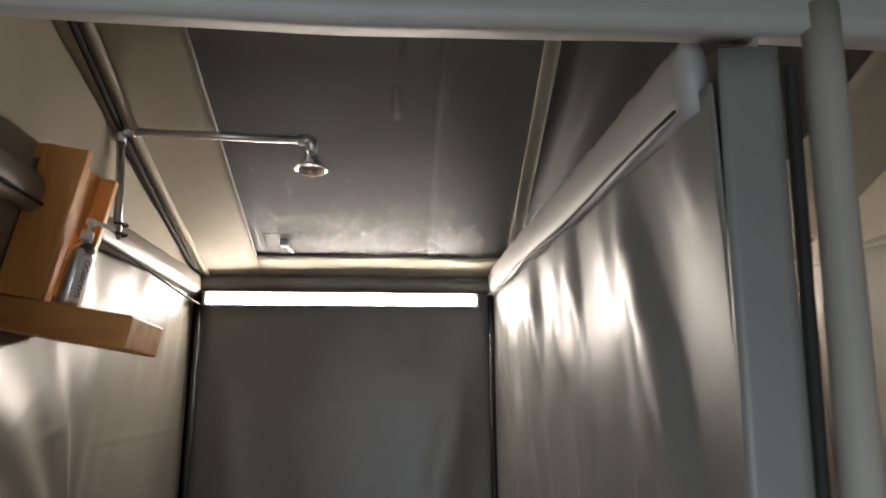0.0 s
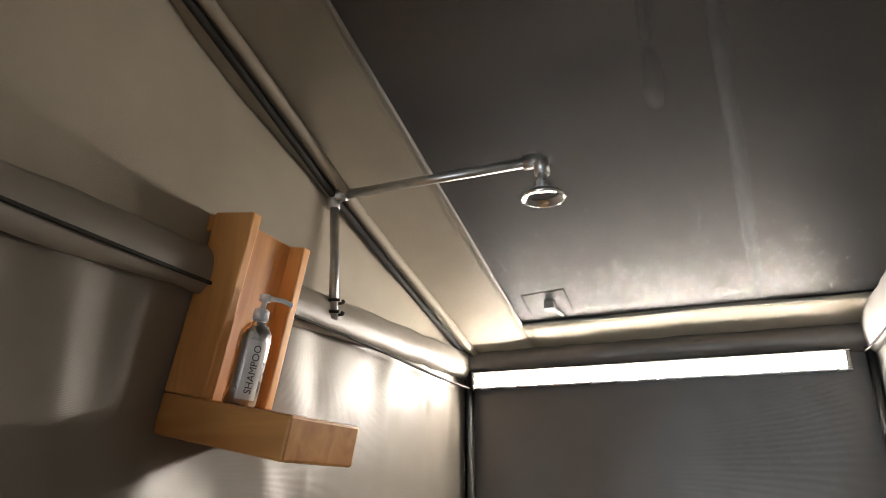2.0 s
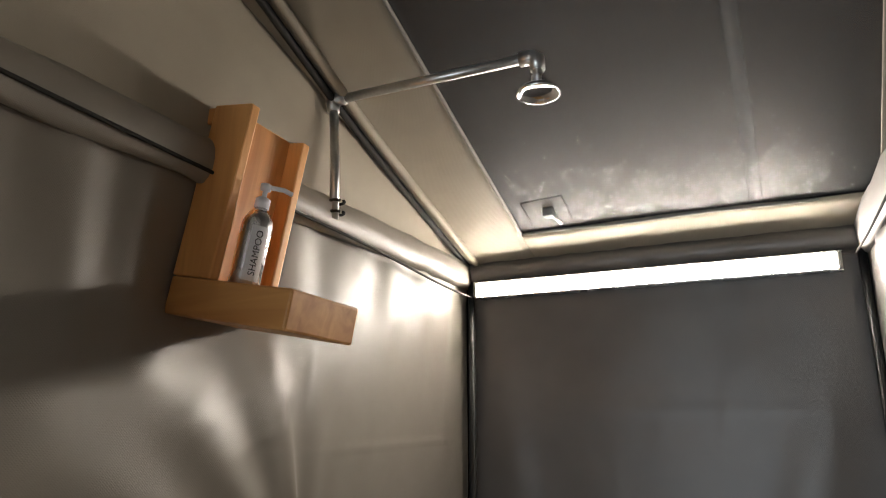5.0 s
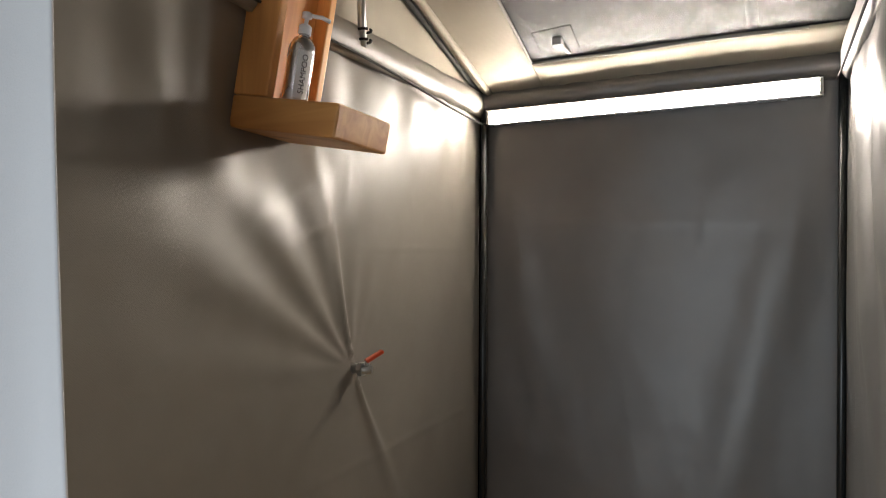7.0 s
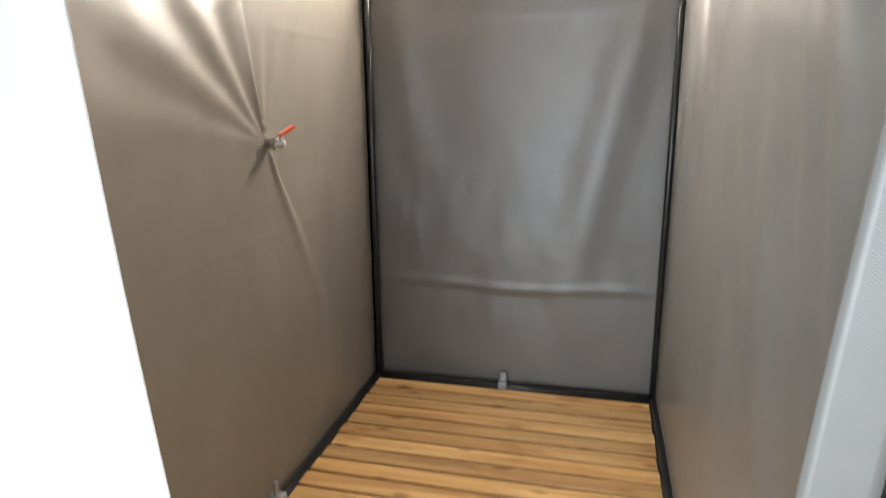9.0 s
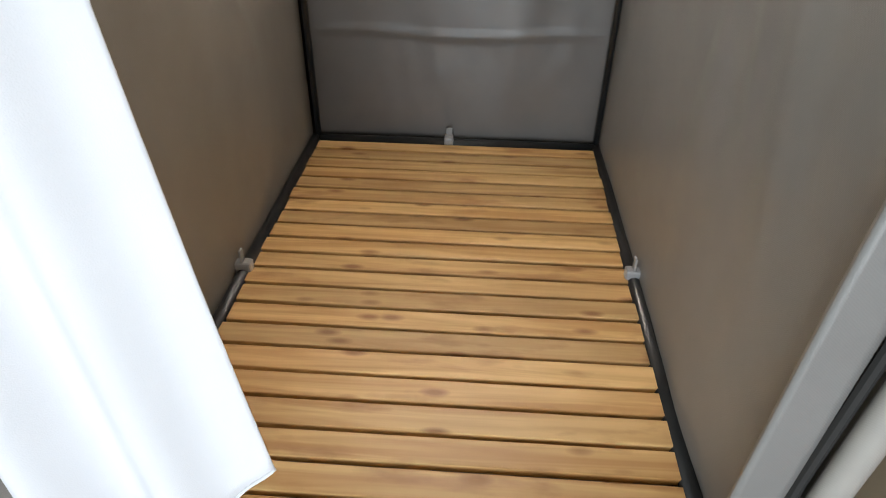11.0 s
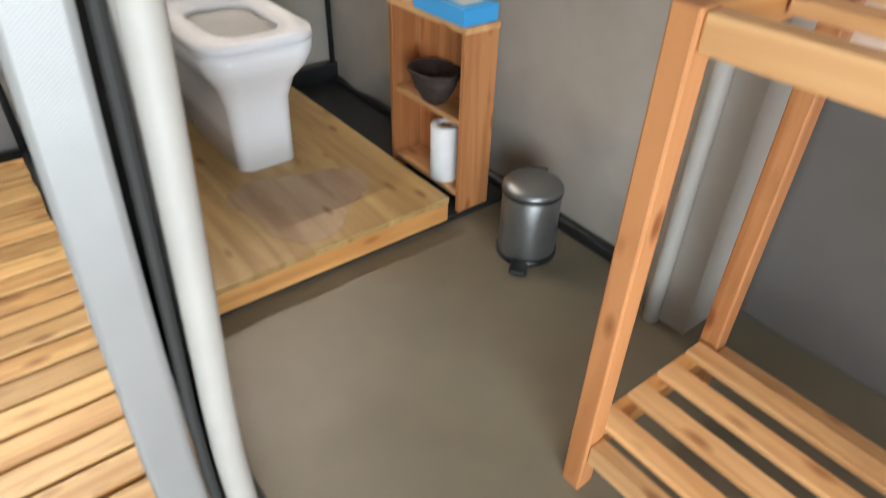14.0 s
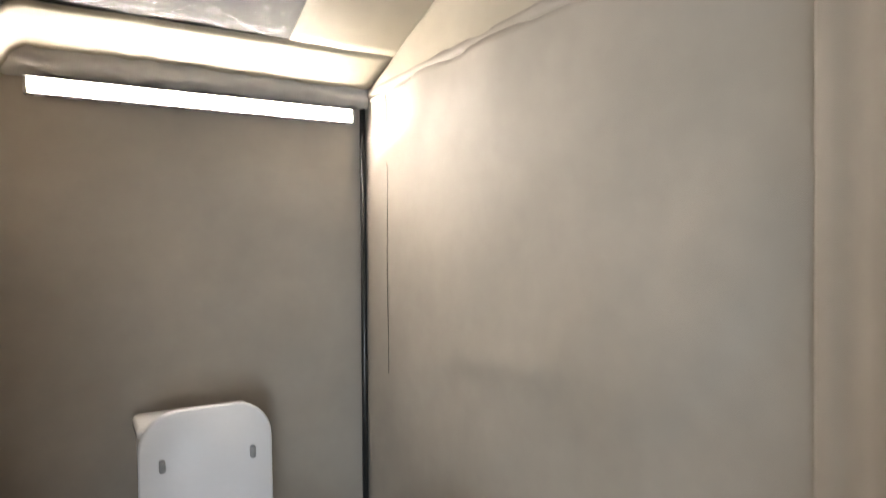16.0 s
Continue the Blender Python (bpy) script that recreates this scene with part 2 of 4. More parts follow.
def tube(points, r, seg=12, bm=None, closed=True):
    """A round bar along points; r is one radius or one for each point."""
    out = bmesh.new() if bm is None else bm
    pts = [Vector(p) for p in points]
    rs = r if isinstance(r, (list, tuple)) else [r] * len(pts)
    rings, last = [], None
    for i, p in enumerate(pts):
        d = (pts[min(i + 1, len(pts) - 1)] - pts[max(i - 1, 0)]).normalized()
        if last is None:
            side = d.cross(Vector((0, 0, 1)))
            if side.length < 0.01:
                side = Vector((1, 0, 0))
        else:
            side = last - d * last.dot(d)
        side.normalize()
        last = side
        up = d.cross(side)
        rings.append([out.verts.new(p + (side * math.cos(a) + up * math.sin(a)) * rs[i])
                      for a in (2 * math.pi * k / seg for k in range(seg))])
    for a, b in zip(rings, rings[1:]):
        for k in range(seg):
            out.faces.new((a[k], a[(k + 1) % seg], b[(k + 1) % seg], b[k]))
    if closed:
        out.faces.new(rings[0][::-1])
        out.faces.new(rings[-1])
    return out


def lathe(profile, centre, seg=32, sx=1.0, sy=1.0, bm=None):
    """Rings of (radius, z) turned about an upright axis."""
    out = bmesh.new() if bm is None else bm
    rings = [[out.verts.new((centre[0] + r * sx * math.cos(a), centre[1] + r * sy * math.sin(a), centre[2] + z))
              for a in (2 * math.pi * k / seg for k in range(seg))] for r, z in profile]
    for a, b in zip(rings, rings[1:]):
        for k in range(seg):
            out.faces.new((a[k], a[(k + 1) % seg], b[(k + 1) % seg], b[k]))
    out.faces.new(rings[0][::-1])
    out.faces.new(rings[-1])
    return out


def loft(sections):
    """Skin over closed rings of equal count."""
    out = bmesh.new()
    rings = [[out.verts.new(p) for p in s] for s in sections]
    n = len(rings[0])
    for a, b in zip(rings, rings[1:]):
        for k in range(n):
            out.faces.new((a[k], a[(k + 1) % n], b[(k + 1) % n], b[k]))
    out.faces.new(rings[0][::-1])
    out.faces.new(rings[-1])
    return out


def sheet(place, nu, nv, thick=0.004):
    """A cloth with thickness: place(u, v) gives the point for u, v from 0 to 1."""
    out = bmesh.new()
    rows = [[out.verts.new(place(i / nu, j / nv)) for j in range(nv + 1)] for i in range(nu + 1)]
    for i in range(nu):
        for j in range(nv):
            out.faces.new((rows[i][j], rows[i + 1][j], rows[i + 1][j + 1], rows[i][j + 1]))
    bmesh.ops.recalc_face_normals(out, faces=out.faces)
    bmesh.ops.solidify(out, geom=out.faces[:], thickness=thick)
    return out


def fbm(x, y, seed, octaves=3):
    return noise.fractal((x, y, seed), 1.0, 2.0, octaves, noise_basis="PERLIN_ORIGINAL")


def ridge(d, w):
    return math.exp(-(d / w) ** 2)


# ---- ground and walls ----
def ground_place(u, v):
    x, y = -2.5 + 7.0 * u, -6.0 + 7.0 * v
    w = 0.008 * fbm(x * 2.2 + 0.6 * y, y * 1.1, 3) + 0.003 * fbm(x * 7, y * 5, 4) + 0.006 * ridge(math.sin(2.2 * x + 3.4 * y + 1.5 * fbm(x, y, 8)), 0.12)
    return Vector((x, y, w - 0.008))


structure("floor", sheet(ground_place, 160, 160, 0.02), SHEET, "creased olive-brown vinyl groundsheet of the tent", True)

TAP = (-0.91, 1.27)


def left_wall(u, v):
    y, z = -2.12 * u, 2.2 * v
    d = 0.012 * fbm(y * 1.6, z * 0.8, 11)
    dy, dz = y - TAP[0], z - TAP[1]
    r = math.hypot(dy, dz)
    a = math.atan2(dz, dy)
    # folds running up and towards the front from the tap, and one falling from it
    up = max(0, math.cos(a - radians(122))) ** 3
    d += 0.010 * up * math.sin(a * 17 + 0.8) * min(1, r / 0.5) * max(0, 1 - r / 1.3)
    d += 0.014 * ridge(a - radians(104), 0.06) * max(0, 1 - r / 0.8)
    d += 0.012 * ridge(a + radians(62), 0.07) * max(0, 1 - r / 0.9)
    d += 0.008 * ridge(r, 0.08)
    # small sharp creases under the shelf, and where the sheet was once folded
    for cy, cz, tilt, size in ((-1.18, 1.73, 0.55, 0.20), (-1.08, 1.66, 0.35, 0.16), (-1.30, 1.70, 0.70, 0.13), (-1.02, 1.74, 1.25, 0.14), (-0.93, 1.80, 1.40, 0.16)):
        p, q = y - cy, z - cz
        along, across = p * math.cos(tilt) + q * math.sin(tilt), q * math.cos(tilt) - p * math.sin(tilt)
        d += 0.0025 * ridge(across, 0.014) * ridge(along, size * 0.5)
    d += 0.0016 * ridge(z - 0.98, 0.010) + 0.0025 * ridge(z - 1.62, 0.008) * ridge(y + 0.5, 0.4)
    # the shelf presses the sheet back
    d -= 0.06 * ridge(y + 1.23, 0.20) * ridge(z - 1.92, 0.17)
    d += 0.006 * math.sin(y * 30 + 3 * fbm(y * 2, z, 5)) * ridge(z - 2.1, 0.25)
    d *= min(1, u * 12) * min(1, (1 - u) * 20 + 0.2)
    return Vector((-0.012 + d, y, z))


def back_wall(u, v):
    x, z = W * u, 2.2 * v
    d = 0.014 * fbm(x * 1.3, z * 0.9, 21) + 0.0025 * fbm(x * 6, z * 4, 22)
    d += 0.020 * ridge(x - 0.98 - 0.22 * (z - 1.0), 0.10) * ridge(z - 1.2, 0.7) + 0.010 * ridge(x - 0.16 + 0.16 * (z - 1.6), 0.07) * ridge(z - 1.6, 0.5)
    d += 0.007 * ridge(z - 0.56 - 0.01 * math.sin(7 * x), 0.014)
    d += 0.003 * ridge(z - 1.72, 0.010) * ridge(x - 0.7, 0.5) + 0.003 * ridge(x - 0.86 - 0.1 * (z - 1.7), 0.010) * ridge(z - 1.66, 0.09)
    d *= min(1, 8 * u) * min(1, 8 * (1 - u))
    return Vector((x, 0.012 - d, z))


def right_wall(u, v):
    y, z = -1.985 * u, 2.2 * v
    top = max(0, (z - 0.6) / 1.6)
    slant = y + 0.28 * (2.2 - z)
    d = 0.030 * top * math.sin(slant * 15 + 1.6 * fbm(y * 2, z, 31)) + 0.012 * top * math.sin(slant * 31 + 2)
    d += 0.018 * fbm(y * 1.5, z * 0.8, 33)
    d += 0.008 * top * fbm(y * 9, z * 5, 34)
    d *= min(1, 9 * u) * min(1, 14 * (1 - u) + .1) * min(1, 0.25 + 5 * max(0, 2.17 - z))
    return Vector((W - 0.004 - abs(d) * 0.4 - d * 0.6, y, z))


structure("wall_left", sheet(left_wall, 230, 230), CANVAS, "taupe coated canvas shower side wall pulled into folds", True, "wall")
structure("wall_back", sheet(back_wall, 90, 130), CANVAS_DARK, "smooth taupe canvas back wall of the shower, its shade in the colour", True, "wall")
structure("wall_partition", sheet(right_wall, 140, 130), PARTITION, "wrinkled glossy taupe canvas partition of the shower", True, "wall")


def toilet_partition(u, v):
    y, z = YB - (2.0 + YB) * u, (2.2 + UP) * v
    return Vector((XT0 + 0.008 * fbm(y * 2, z, 41), y, z))


def toilet_back(u, v):
    x, z = XT0 + (XT1 - XT0) * u, (2.2 + UP) * v
    d = 0.014 * fbm(x * 1.4, z * 0.8, 45) + 0.006 * math.sin(9 * z + 4 * x + 2 * fbm(x, z, 46))
    return Vector((x, YB + 0.012 - d * min(1, 8 * u) * min(1, 8 * (1 - u)), z))


def toilet_right(u, v):
    y, z = YB - (1.95 + YB) * u, (2.2 + UP) * v
    d = 0.012 * fbm(y * 1.5, z * 1.6 - 0.6 * y, 51) + 0.003 * math.sin(13 * z + 6 * y + 3 * fbm(y * 2, z * 2, 52)) * ridge(u - 0.22, 0.4)
    d += 0.018 * ridge(math.sin(3.2 * (z + 0.42 * y) + fbm(y, z, 53)), 0.30) + 0.006 * math.sin(11 * (z + 0.5 * y)) * ridge(y + 0.5, 0.6) + 0.0012 * fbm(y * 6, z * 9, 54)
    return Vector((XT1 - d * min(1, 10 * u) * min(1, 10 * (1 - u)), y, z))


structure("wall_partition_far", sheet(toilet_partition, 40, 40), WALLT, "grey-taupe canvas face of the partition", True, "wall")
structure("wall_back_toilet", sheet(toilet_back, 70, 80), WALLT, "taupe canvas wall behind the toilet", True, "wall")
structure("wall_right", sheet(toilet_right, 80, 80), WALLT, "rippled beige canvas side wall of the toilet cubicle", True, "wall")


# front room: dark canvas side walls, and a front with the open doorway
def front_right(u, v):
    y, z = -2.16 - 2.3 * u, 0.80 * v
    return Vector((XT1 + 0.10 + 0.02 * fbm(y * 2, z, 61), y, z))


def front_right_up(u, v):
    y, z = -2.16 - 2.3 * u, 0.80 + 1.52 * v
    return Vector((XT1 + 0.10 + 0.02 * fbm(y * 2, z, 61) + 0.012 * math.sin(9 * y), y, z))


structure("wall_front_right", sheet(front_right, 40, 30), CANVAS_DARK, "dark taupe canvas lower wall behind the rack", True, "wall")
structure("wall_front_right_upper", sheet(front_right_up, 40, 30), WARM_LIT, "canvas upper wall beyond the rack, coloured peach for warm daylight", True, "wall")


def front_left(u, v):
    y, z = -2.14 - 2.32 * u, 2.3 * v
    return Vector((-0.55 + 0.02 * fbm(y * 2, z, 63), y, z))


structure("wall_front_left", sheet(front_left, 30, 30), WALLT, "beige canvas side wall of the front room", True, "wall")
structure("wall_return", box(-0.55, -0.02, -2.16, -2.12, 0, 2.25), WALLT, "beige canvas return beside the shower", False, "wall")
structure("wall_return_right", box(2.605, XT1 + 0.12, -2.15, -2.036, 0, 2.36), WALLT, "beige canvas return", False, "wall")
bm = box(-0.6, -0.4, -4.50, -4.46, 0, 2.3)
box(1.4, XT1 + 0.15, -4.50, -4.46, 0, 2.3, bm=bm)
box(-0.4, 1.4, -4.50, -4.46, 2.2, 2.32, bm=bm)
structure("wall_front", bm, WALLT, "beige canvas front wall with the open doorway", False, "wall")


# gable triangles that close the ends under the roof
def gable(x, y0, y1, wob, up=0.0):
    def place(u, v):
        y = y0 + (y1 - y0) * u
        z0 = 2.21 + up
        z = z0 + (roof_z(y) + up - 0.01 - z0) * v
        return Vector((x + wob * fbm(y * 1.5, z * 2, 71), y, z))
    return place


structure("gable_left", sheet(gable(-0.02, 0, -2.12, 0.02), 60, 24), ROOF, "smooth beige canvas gable over the shower wall", True, "wall")
structure("gable_right", sheet(gable(XT1, YB, -2.12, 0.02, UP), 60, 24), ROOF, "beige canvas gable over the toilet wall", True, "wall")
structure("gable_front_left", sheet(gable(-0.57, -2.1, -4.5, 0.01), 20, 10), ROOF, "", True, "wall")
structure("gable_front_right", sheet(gable(XT1 + 0.12, -2.1, -4.5, 0.01), 20, 10), ROOF, "", True, "wall")


# ---- roof ----
def roof_strip(x0, x1, y0, y1, off=0.0, sag=0.0, seed=81, wob=0.006):
    def place(u, v):
        x, y = x0 + (x1 - x0) * u, y0 + (y1 - y0) * v
        rise = UP * min(1, max(0, (x - 1.38) / 0.1))
        drop = 0.055 * (1 - min(1, (x + 0.03) / 0.2)) ** 2 if x < 0.17 and y > -2.2 else 0
        return Vector((x, y, roof_z(y) + rise - drop * min(1, -y + 0.1) + off + wob * fbm(x * 3, y * 2, seed) - sag * math.sin(math.pi * u)))
    return place


MX0, MX1 = 0.275, 1.215
structure("ceiling_edge", sheet(roof_strip(-0.03, MX0, 0.01, -2.9, 0, 0.006), 10, 90), ROOF, "beige canvas roof border", True, "ceiling")
structure("ceiling_eave", sheet(roof_strip(MX0, XT1, YB + 0.01, -0.17), 60, 8), ROOF, "beige canvas eaves strip of the roof", True, "ceiling")
structure("ceiling_net", sheet(roof_strip(MX0, 2.32, -0.17, -2.9, 0.003, 0.0, 84, 0.0006), 50, 60, 0.002), NET, "dark see-through netting roof panel", True, "ceiling")
structure("ceiling_strip", sheet(lambda u, v: roof_strip(0, 1, -0.17, -2.9, -0.012)(u, v) * 1 + Vector((1.32 - 0.075 * 2.73 * v * 1.0 + 0.055 * u - u, 0, 0)), 4, 70), ROOF, "beige canvas strap sewn down the netting", True, "ceiling")
structure("ceiling_right", sheet(roof_strip(2.32, XT1 + 0.15, -0.17, -2.9), 12, 60), ROOF, "beige canvas roof border", True, "ceiling")
structure("ceiling_front", sheet(roof_strip(-0.6, XT1 + 0.15, -2.9, -4.55), 40, 30), ROOF, "beige canvas roof of the front room", True, "ceiling")
structure("ceiling_front_left", sheet(roof_strip(-0.6, -0.03, -2.1, -2.9), 10, 10), ROOF, "beige canvas roof", True, "ceiling")


def fly(u, v):
    x, y = -1.2 + 4.6 * u, 0.9 - 4.0 * v
    return Vector((x, y, 2.80 - 0.26 * y + 0.01 * fbm(x, y, 86)))


structure("fly_sheet", sheet(fly, 30, 30), FLY, "dark brown outer fly sheet above the netting roof", True, "ceiling")
# unseen side and end panels, added to keep sky light off the netting
for nm, x in (("fly_left", -1.22), ("fly_right", 3.38)):
    structure(nm, sheet(lambda u, v: Vector((x, 0.88 - 3.95 * u, (2.79 - 0.26 * (0.88 - 3.95 * u)) * v)), 12, 8), FLY, "added dark brown side panel that keeps daylight off the netting", True, "wall")
structure("fly_front", box(-1.22, 3.38, -3.09, -3.07, 3.27, 3.59, 0), FLY, "added dark brown panel over the ridge that blocks daylight", False, "wall")
for nm, x0, x1 in (("fly_front_left", -1.22, -0.6), ("fly_front_right", 2.9, 3.38)):
    structure(nm, box(x0, x1, -3.09, -3.07, 0.0, 3.27, 0), FLY, "added dark brown panel beside the tent that blocks daylight", False, "wall")
structure("fly_back", box(-1.2, 3.4, 0.88, 0.90, 0.0, 2.62), FLY, "", False, "wall")


# sewn edges of the netting
bm = tube([(MX0, y, roof_z(y) - 0.006) for y in np.linspace(-0.17, -2.5, 30)], 0.006, 6)
tube([(MX0 + 0.9 * k / 12, -0.17, roof_z(-0.17) - 0.006 + 0.002 * math.sin(k)) for k in range(13)], 0.005, 6, bm)
structure("trim_netting", bm, PALE, "stitched pale hem round the netting", True, "trim")
structure("trim_gable", tube([(0.012 + 0.01 * math.sin(3 * y), y, roof_z(y) - 0.012 - 0.045 * min(1, 0.1 - y)) for y in np.linspace(-0.02, -2.1, 30)], 0.011, 8), SEAM,
          "dark seam where gable and roof meet", True, "trim")
structure("trim_gable_fold", tube([(0.045 + 0.008 * math.sin(4 * y + 1), y, roof_z(y) - 0.014 - 0.033 * min(1, 0.1 - y)) for y in np.linspace(-0.02, -2.1, 30)], 0.014, 8), ROOF, "", True, "trim")


# sleeves with the poles along the tops of the walls
def sleeve(x0, y0, x1, y1, z, r, wob, seed, flat=1.0):
    n = 44
    out = bmesh.new()
    rings = []
    d = Vector((x1 - x0, y1 - y0, 0)).normalized()
    s = Vector((-d.y, d.x, 0))
    for i in range(n + 1):
        p = Vector((x0 + (x1 - x0) * i / n, y0 + (y1 - y0) * i / n, z))
        ring = []
        for k in range(14):
            a = 2 * math.pi * k / 14
            rr = r * (1 + wob * fbm(i * 0.4, math.cos(a) * 2, seed))
            ring.append(p + s * math.cos(a) * rr * flat + Vector((0, 0, math.sin(a) * rr)))
        rings.append(ring)
    out.free()
    return loft(rings)


structure("trim_sleeve_left", sleeve(0.0, 0, 0.0, -2.1, 2.215, 0.05, 0.15, 91, 0.6), CANVAS, "canvas pole sleeve along the wall top", True, "trim")
structure("trim_seam_left", tube([(0.03 + 0.004 * math.sin(7 * y), y, 2.125 - 0.045 * y + 0.004 * math.sin(5 * y)) for y in np.linspace(-0.05, -2.1, 24)], 0.004, 6), SEAM, "", True, "trim")
structure("trim_sleeve_back", sleeve(0.0, -0.012, W, -0.012, 2.222, 0.042, 0.2, 92, 1.1), CANVAS_DARK, "canvas pole sleeve over the light", True, "trim")
structure("trim_sleeve_partition", sleeve(W - 0.012, 0, W - 0.012, -1.95, 2.235, 0.066, 0.16, 93, 0.34), GREY, "puckered grey canvas sleeve on top of the partition", True, "trim")
structure("trim_seam_partition", tube([(W - 0.040, y, 2.172 + 0.006 * math.sin(6 * y)) for y in np.linspace(-0.05, -1.93, 24)], 0.0035, 6), SEAM, "", True, "trim")
structure("trim_sleeve_toilet", sleeve(XT0 + 0.02, YB - 0.005, XT1, YB - 0.005, 2.208 + UP, 0.058, 0.5, 94, 1.15), GREY, "puckered grey canvas sleeve", True, "trim")
structure("trim_sleeve_right", sleeve(XT1, YB, XT1, -2.1, 2.21 + UP, 0.022, 0.25, 95, 0.6), WALLT, "", True, "trim")
structure("trim_seam_right", tube([(XT1 - 0.012, YB - 0.25 + 0.004 * math.sin(9 * z), z) for z in np.linspace(1.15, 2.28, 20)], 0.0014, 6), SEAM, "stitched upright seam", True, "trim")


# header over the shower front, and the partition's front edge
def header_place(u, v):
    x, z = -0.6 + 3.4 * u, 2.262 + 0.245 * v
    return Vector((x, -2.03 - 0.004 * fbm(x * 2, z * 3, 96), z + 0.006 * fbm(x * 1.2, 0, 97) - 0.012 * math.sin(3 * x) - 0.012 * (x - 0.9)))


structure("header", sheet(header_place, 60, 10, 0.05), GREY, "grey canvas valance wrapped over the front beam", True, "header")
structure("gable_header", box(-0.6, XT1 + 0.1, -2.06, -2.04, 2.47, roof_z(-2.05) - 0.01, 0), GREY, "", False, "header")


def trim_place(u, v):
    z = 0.05 + 2.2 * v
    return Vector((1.206 + 0.055 * max(0, z - 0.4) + (0.072 + 0.012 * v) * u + 0.004 * math.sin(5 * z), -1.995 - 0.012 * u, z))


structure("trim_partition_front", sheet(trim_place, 6, 40, 0.012), PARTITION, "grey canvas strip down the partition front", True, "trim")
structure("trim_partition_gap", tube([(1.298 + 0.060 * max(0, z - 0.4), -2.0, z) for z in np.linspace(0.03, 2.22, 16)], 0.010, 8), SEAM, "", False, "trim")
structure("post_front", tube([(1.337 + 0.060 * max(0, z - 0.4), -2.02, 0.006 + z) for z in np.linspace(0, 2.3, 20)], 0.026, 16), PALE,
          "off-white sleeved tent pole at the partition front", True, "post")
structure("post_front_right", tube([(2.588, -2.045, 0.006 + z) for z in np.linspace(0, 2.3, 20)], 0.024, 16), PALE,
          "off-white sleeved tent pole", True, "post")


def flap(u, v):
    z = 0.02 + 2.2 * v
    return Vector((XT1 - 0.005 - 0.130 * u - 0.012 * math.sin(9 * u), -1.84 - 0.19 * u, z))


structure("trim_flap", sheet(flap, 10, 20, 0.004), WALLT, "loose canvas flap at the end of the wall", True, "trim")

for nm, x, y, top in (("corner_pole_left", 0.022, -0.03, 2.19), ("corner_pole_right", W - 0.022, -0.03, 2.19), ("corner_pole_toilet", XT1 - 0.02, YB - 0.025, 2.27)):
    structure(nm, tube([(x, y, 0.01), (x, y, 1.1), (x, y, top)], 0.013, 12), BLACK, "black enamelled corner pole", True, "pole")

# ground rails
for nm, pts in (("rail_left", [(0.012, -0.03, 0.085), (0.012, -1.95, 0.085)]), ("rail_back", [(0.03, -0.04, 0.085), (W - 0.03, -0.04, 0.085)]),
                ("rail_right", [(W - 0.015, -0.03, 0.085), (W - 0.03, -1.95, 0.085)]), ("rail_front", [(0.02, -1.97, 0.066), (W - 0.06, -1.97, 0.066)])):
    structure(nm, tube(pts, 0.024, 12), BLACK, "black enamelled ground rail of the shower", True, "rail")
    p, q = Vector(pts[0]), Vector(pts[1])
    structure(nm + "_base", box(min(p.x, q.x) - 0.02, max(p.x, q.x) + 0.02, min(p.y, q.y) - 0.02, max(p.y, q.y) + 0.02, 0, 0.06, 0.003), BLACK, "", False, "rail")
structure("baseboard_toilet_back", box(XT0, XT1, YB - 0.05, YB, 0, 0.12, 0.01), BLACK, "black base rail", False, "baseboard")
structure("baseboard_toilet_right", box(XT1 - 0.04, XT1, -1.95, YB - 0.05, 0, 0.055, 0.01), BLACK, "black base rail", False, "baseboard")
structure("baseboard_toilet_left", box(XT0, XT0 + 0.04, -1.95, YB - 0.05, 0, 0.06, 0.01), BLACK, "black base rail", False, "baseboard")
structure("floor_dark_strip", box(XT0 + 0.045, XT1 - 0.045, -1.285, YB - 0.055, 0.004, 0.03, 0.006), BLACK, "black rubber sheet under and round the platform", False, "floor")

# zinc sill at the front
structure("sill", box(1.05, 1.325, -2.028, -1.995, 0.0, 0.05, 0.002), GALV, "zinc channel sill at the shower front", False, "sill")


def sill_cloth(u, v):
    x = 0.02 + 1.12 * u
    return Vector((x, -1.99 - 0.09 * v - 0.006 * math.sin(9 * x), max(0.012, 0.062 - 0.07 * v * v + 0.006 * math.sin(14 * x + 3 * v))))


structure("trim_sill_cloth", sheet(sill_cloth, 50, 8, 0.004), GREY, "grey canvas flap folded over the sill", True, "trim")


# ---- shower things ----
def led_lamp(x0, x1, z, label, y=0.0, glow=LED):
    lamp = thing("led_tube", ((x0 + x1) / 2, y - 0.03, z), label, "lamp", "strip lights")
    part("housing", box(x0, x1, y - 0.024, y - 0.012, z - 0.03, z + 0.03, 0.003), ALU, lamp, "slim pale aluminium housing")
    part("diffuser", tube([(x0 + 0.012, y - 0.036, z), (x1 - 0.012, y - 0.036, z)], 0.017, 14), glow, lamp, "glowing warm-white diffuser", True)
    # both lips are added to cut the glow on wall and sleeve
    part("lip", box(x0, x1, y - 0.046, y - 0.024, z - 0.030, z - 0.025, 0.001), ALU, lamp, "thin lower lip added to shade the wall below")
    part("lip", box(x0, x1, y - 0.058, y - 0.024, z + 0.025, z + 0.030, 0.001), ALU, lamp, "thin upper lip added to shade the sleeve above")
    for x in (x0, x1 - 0.014):
        part("end_cap", box(x, x + 0.012, y - 0.06, y - 0.012, z - 0.026, z + 0.026, 0.004), PALE, lamp, "translucent end cap")


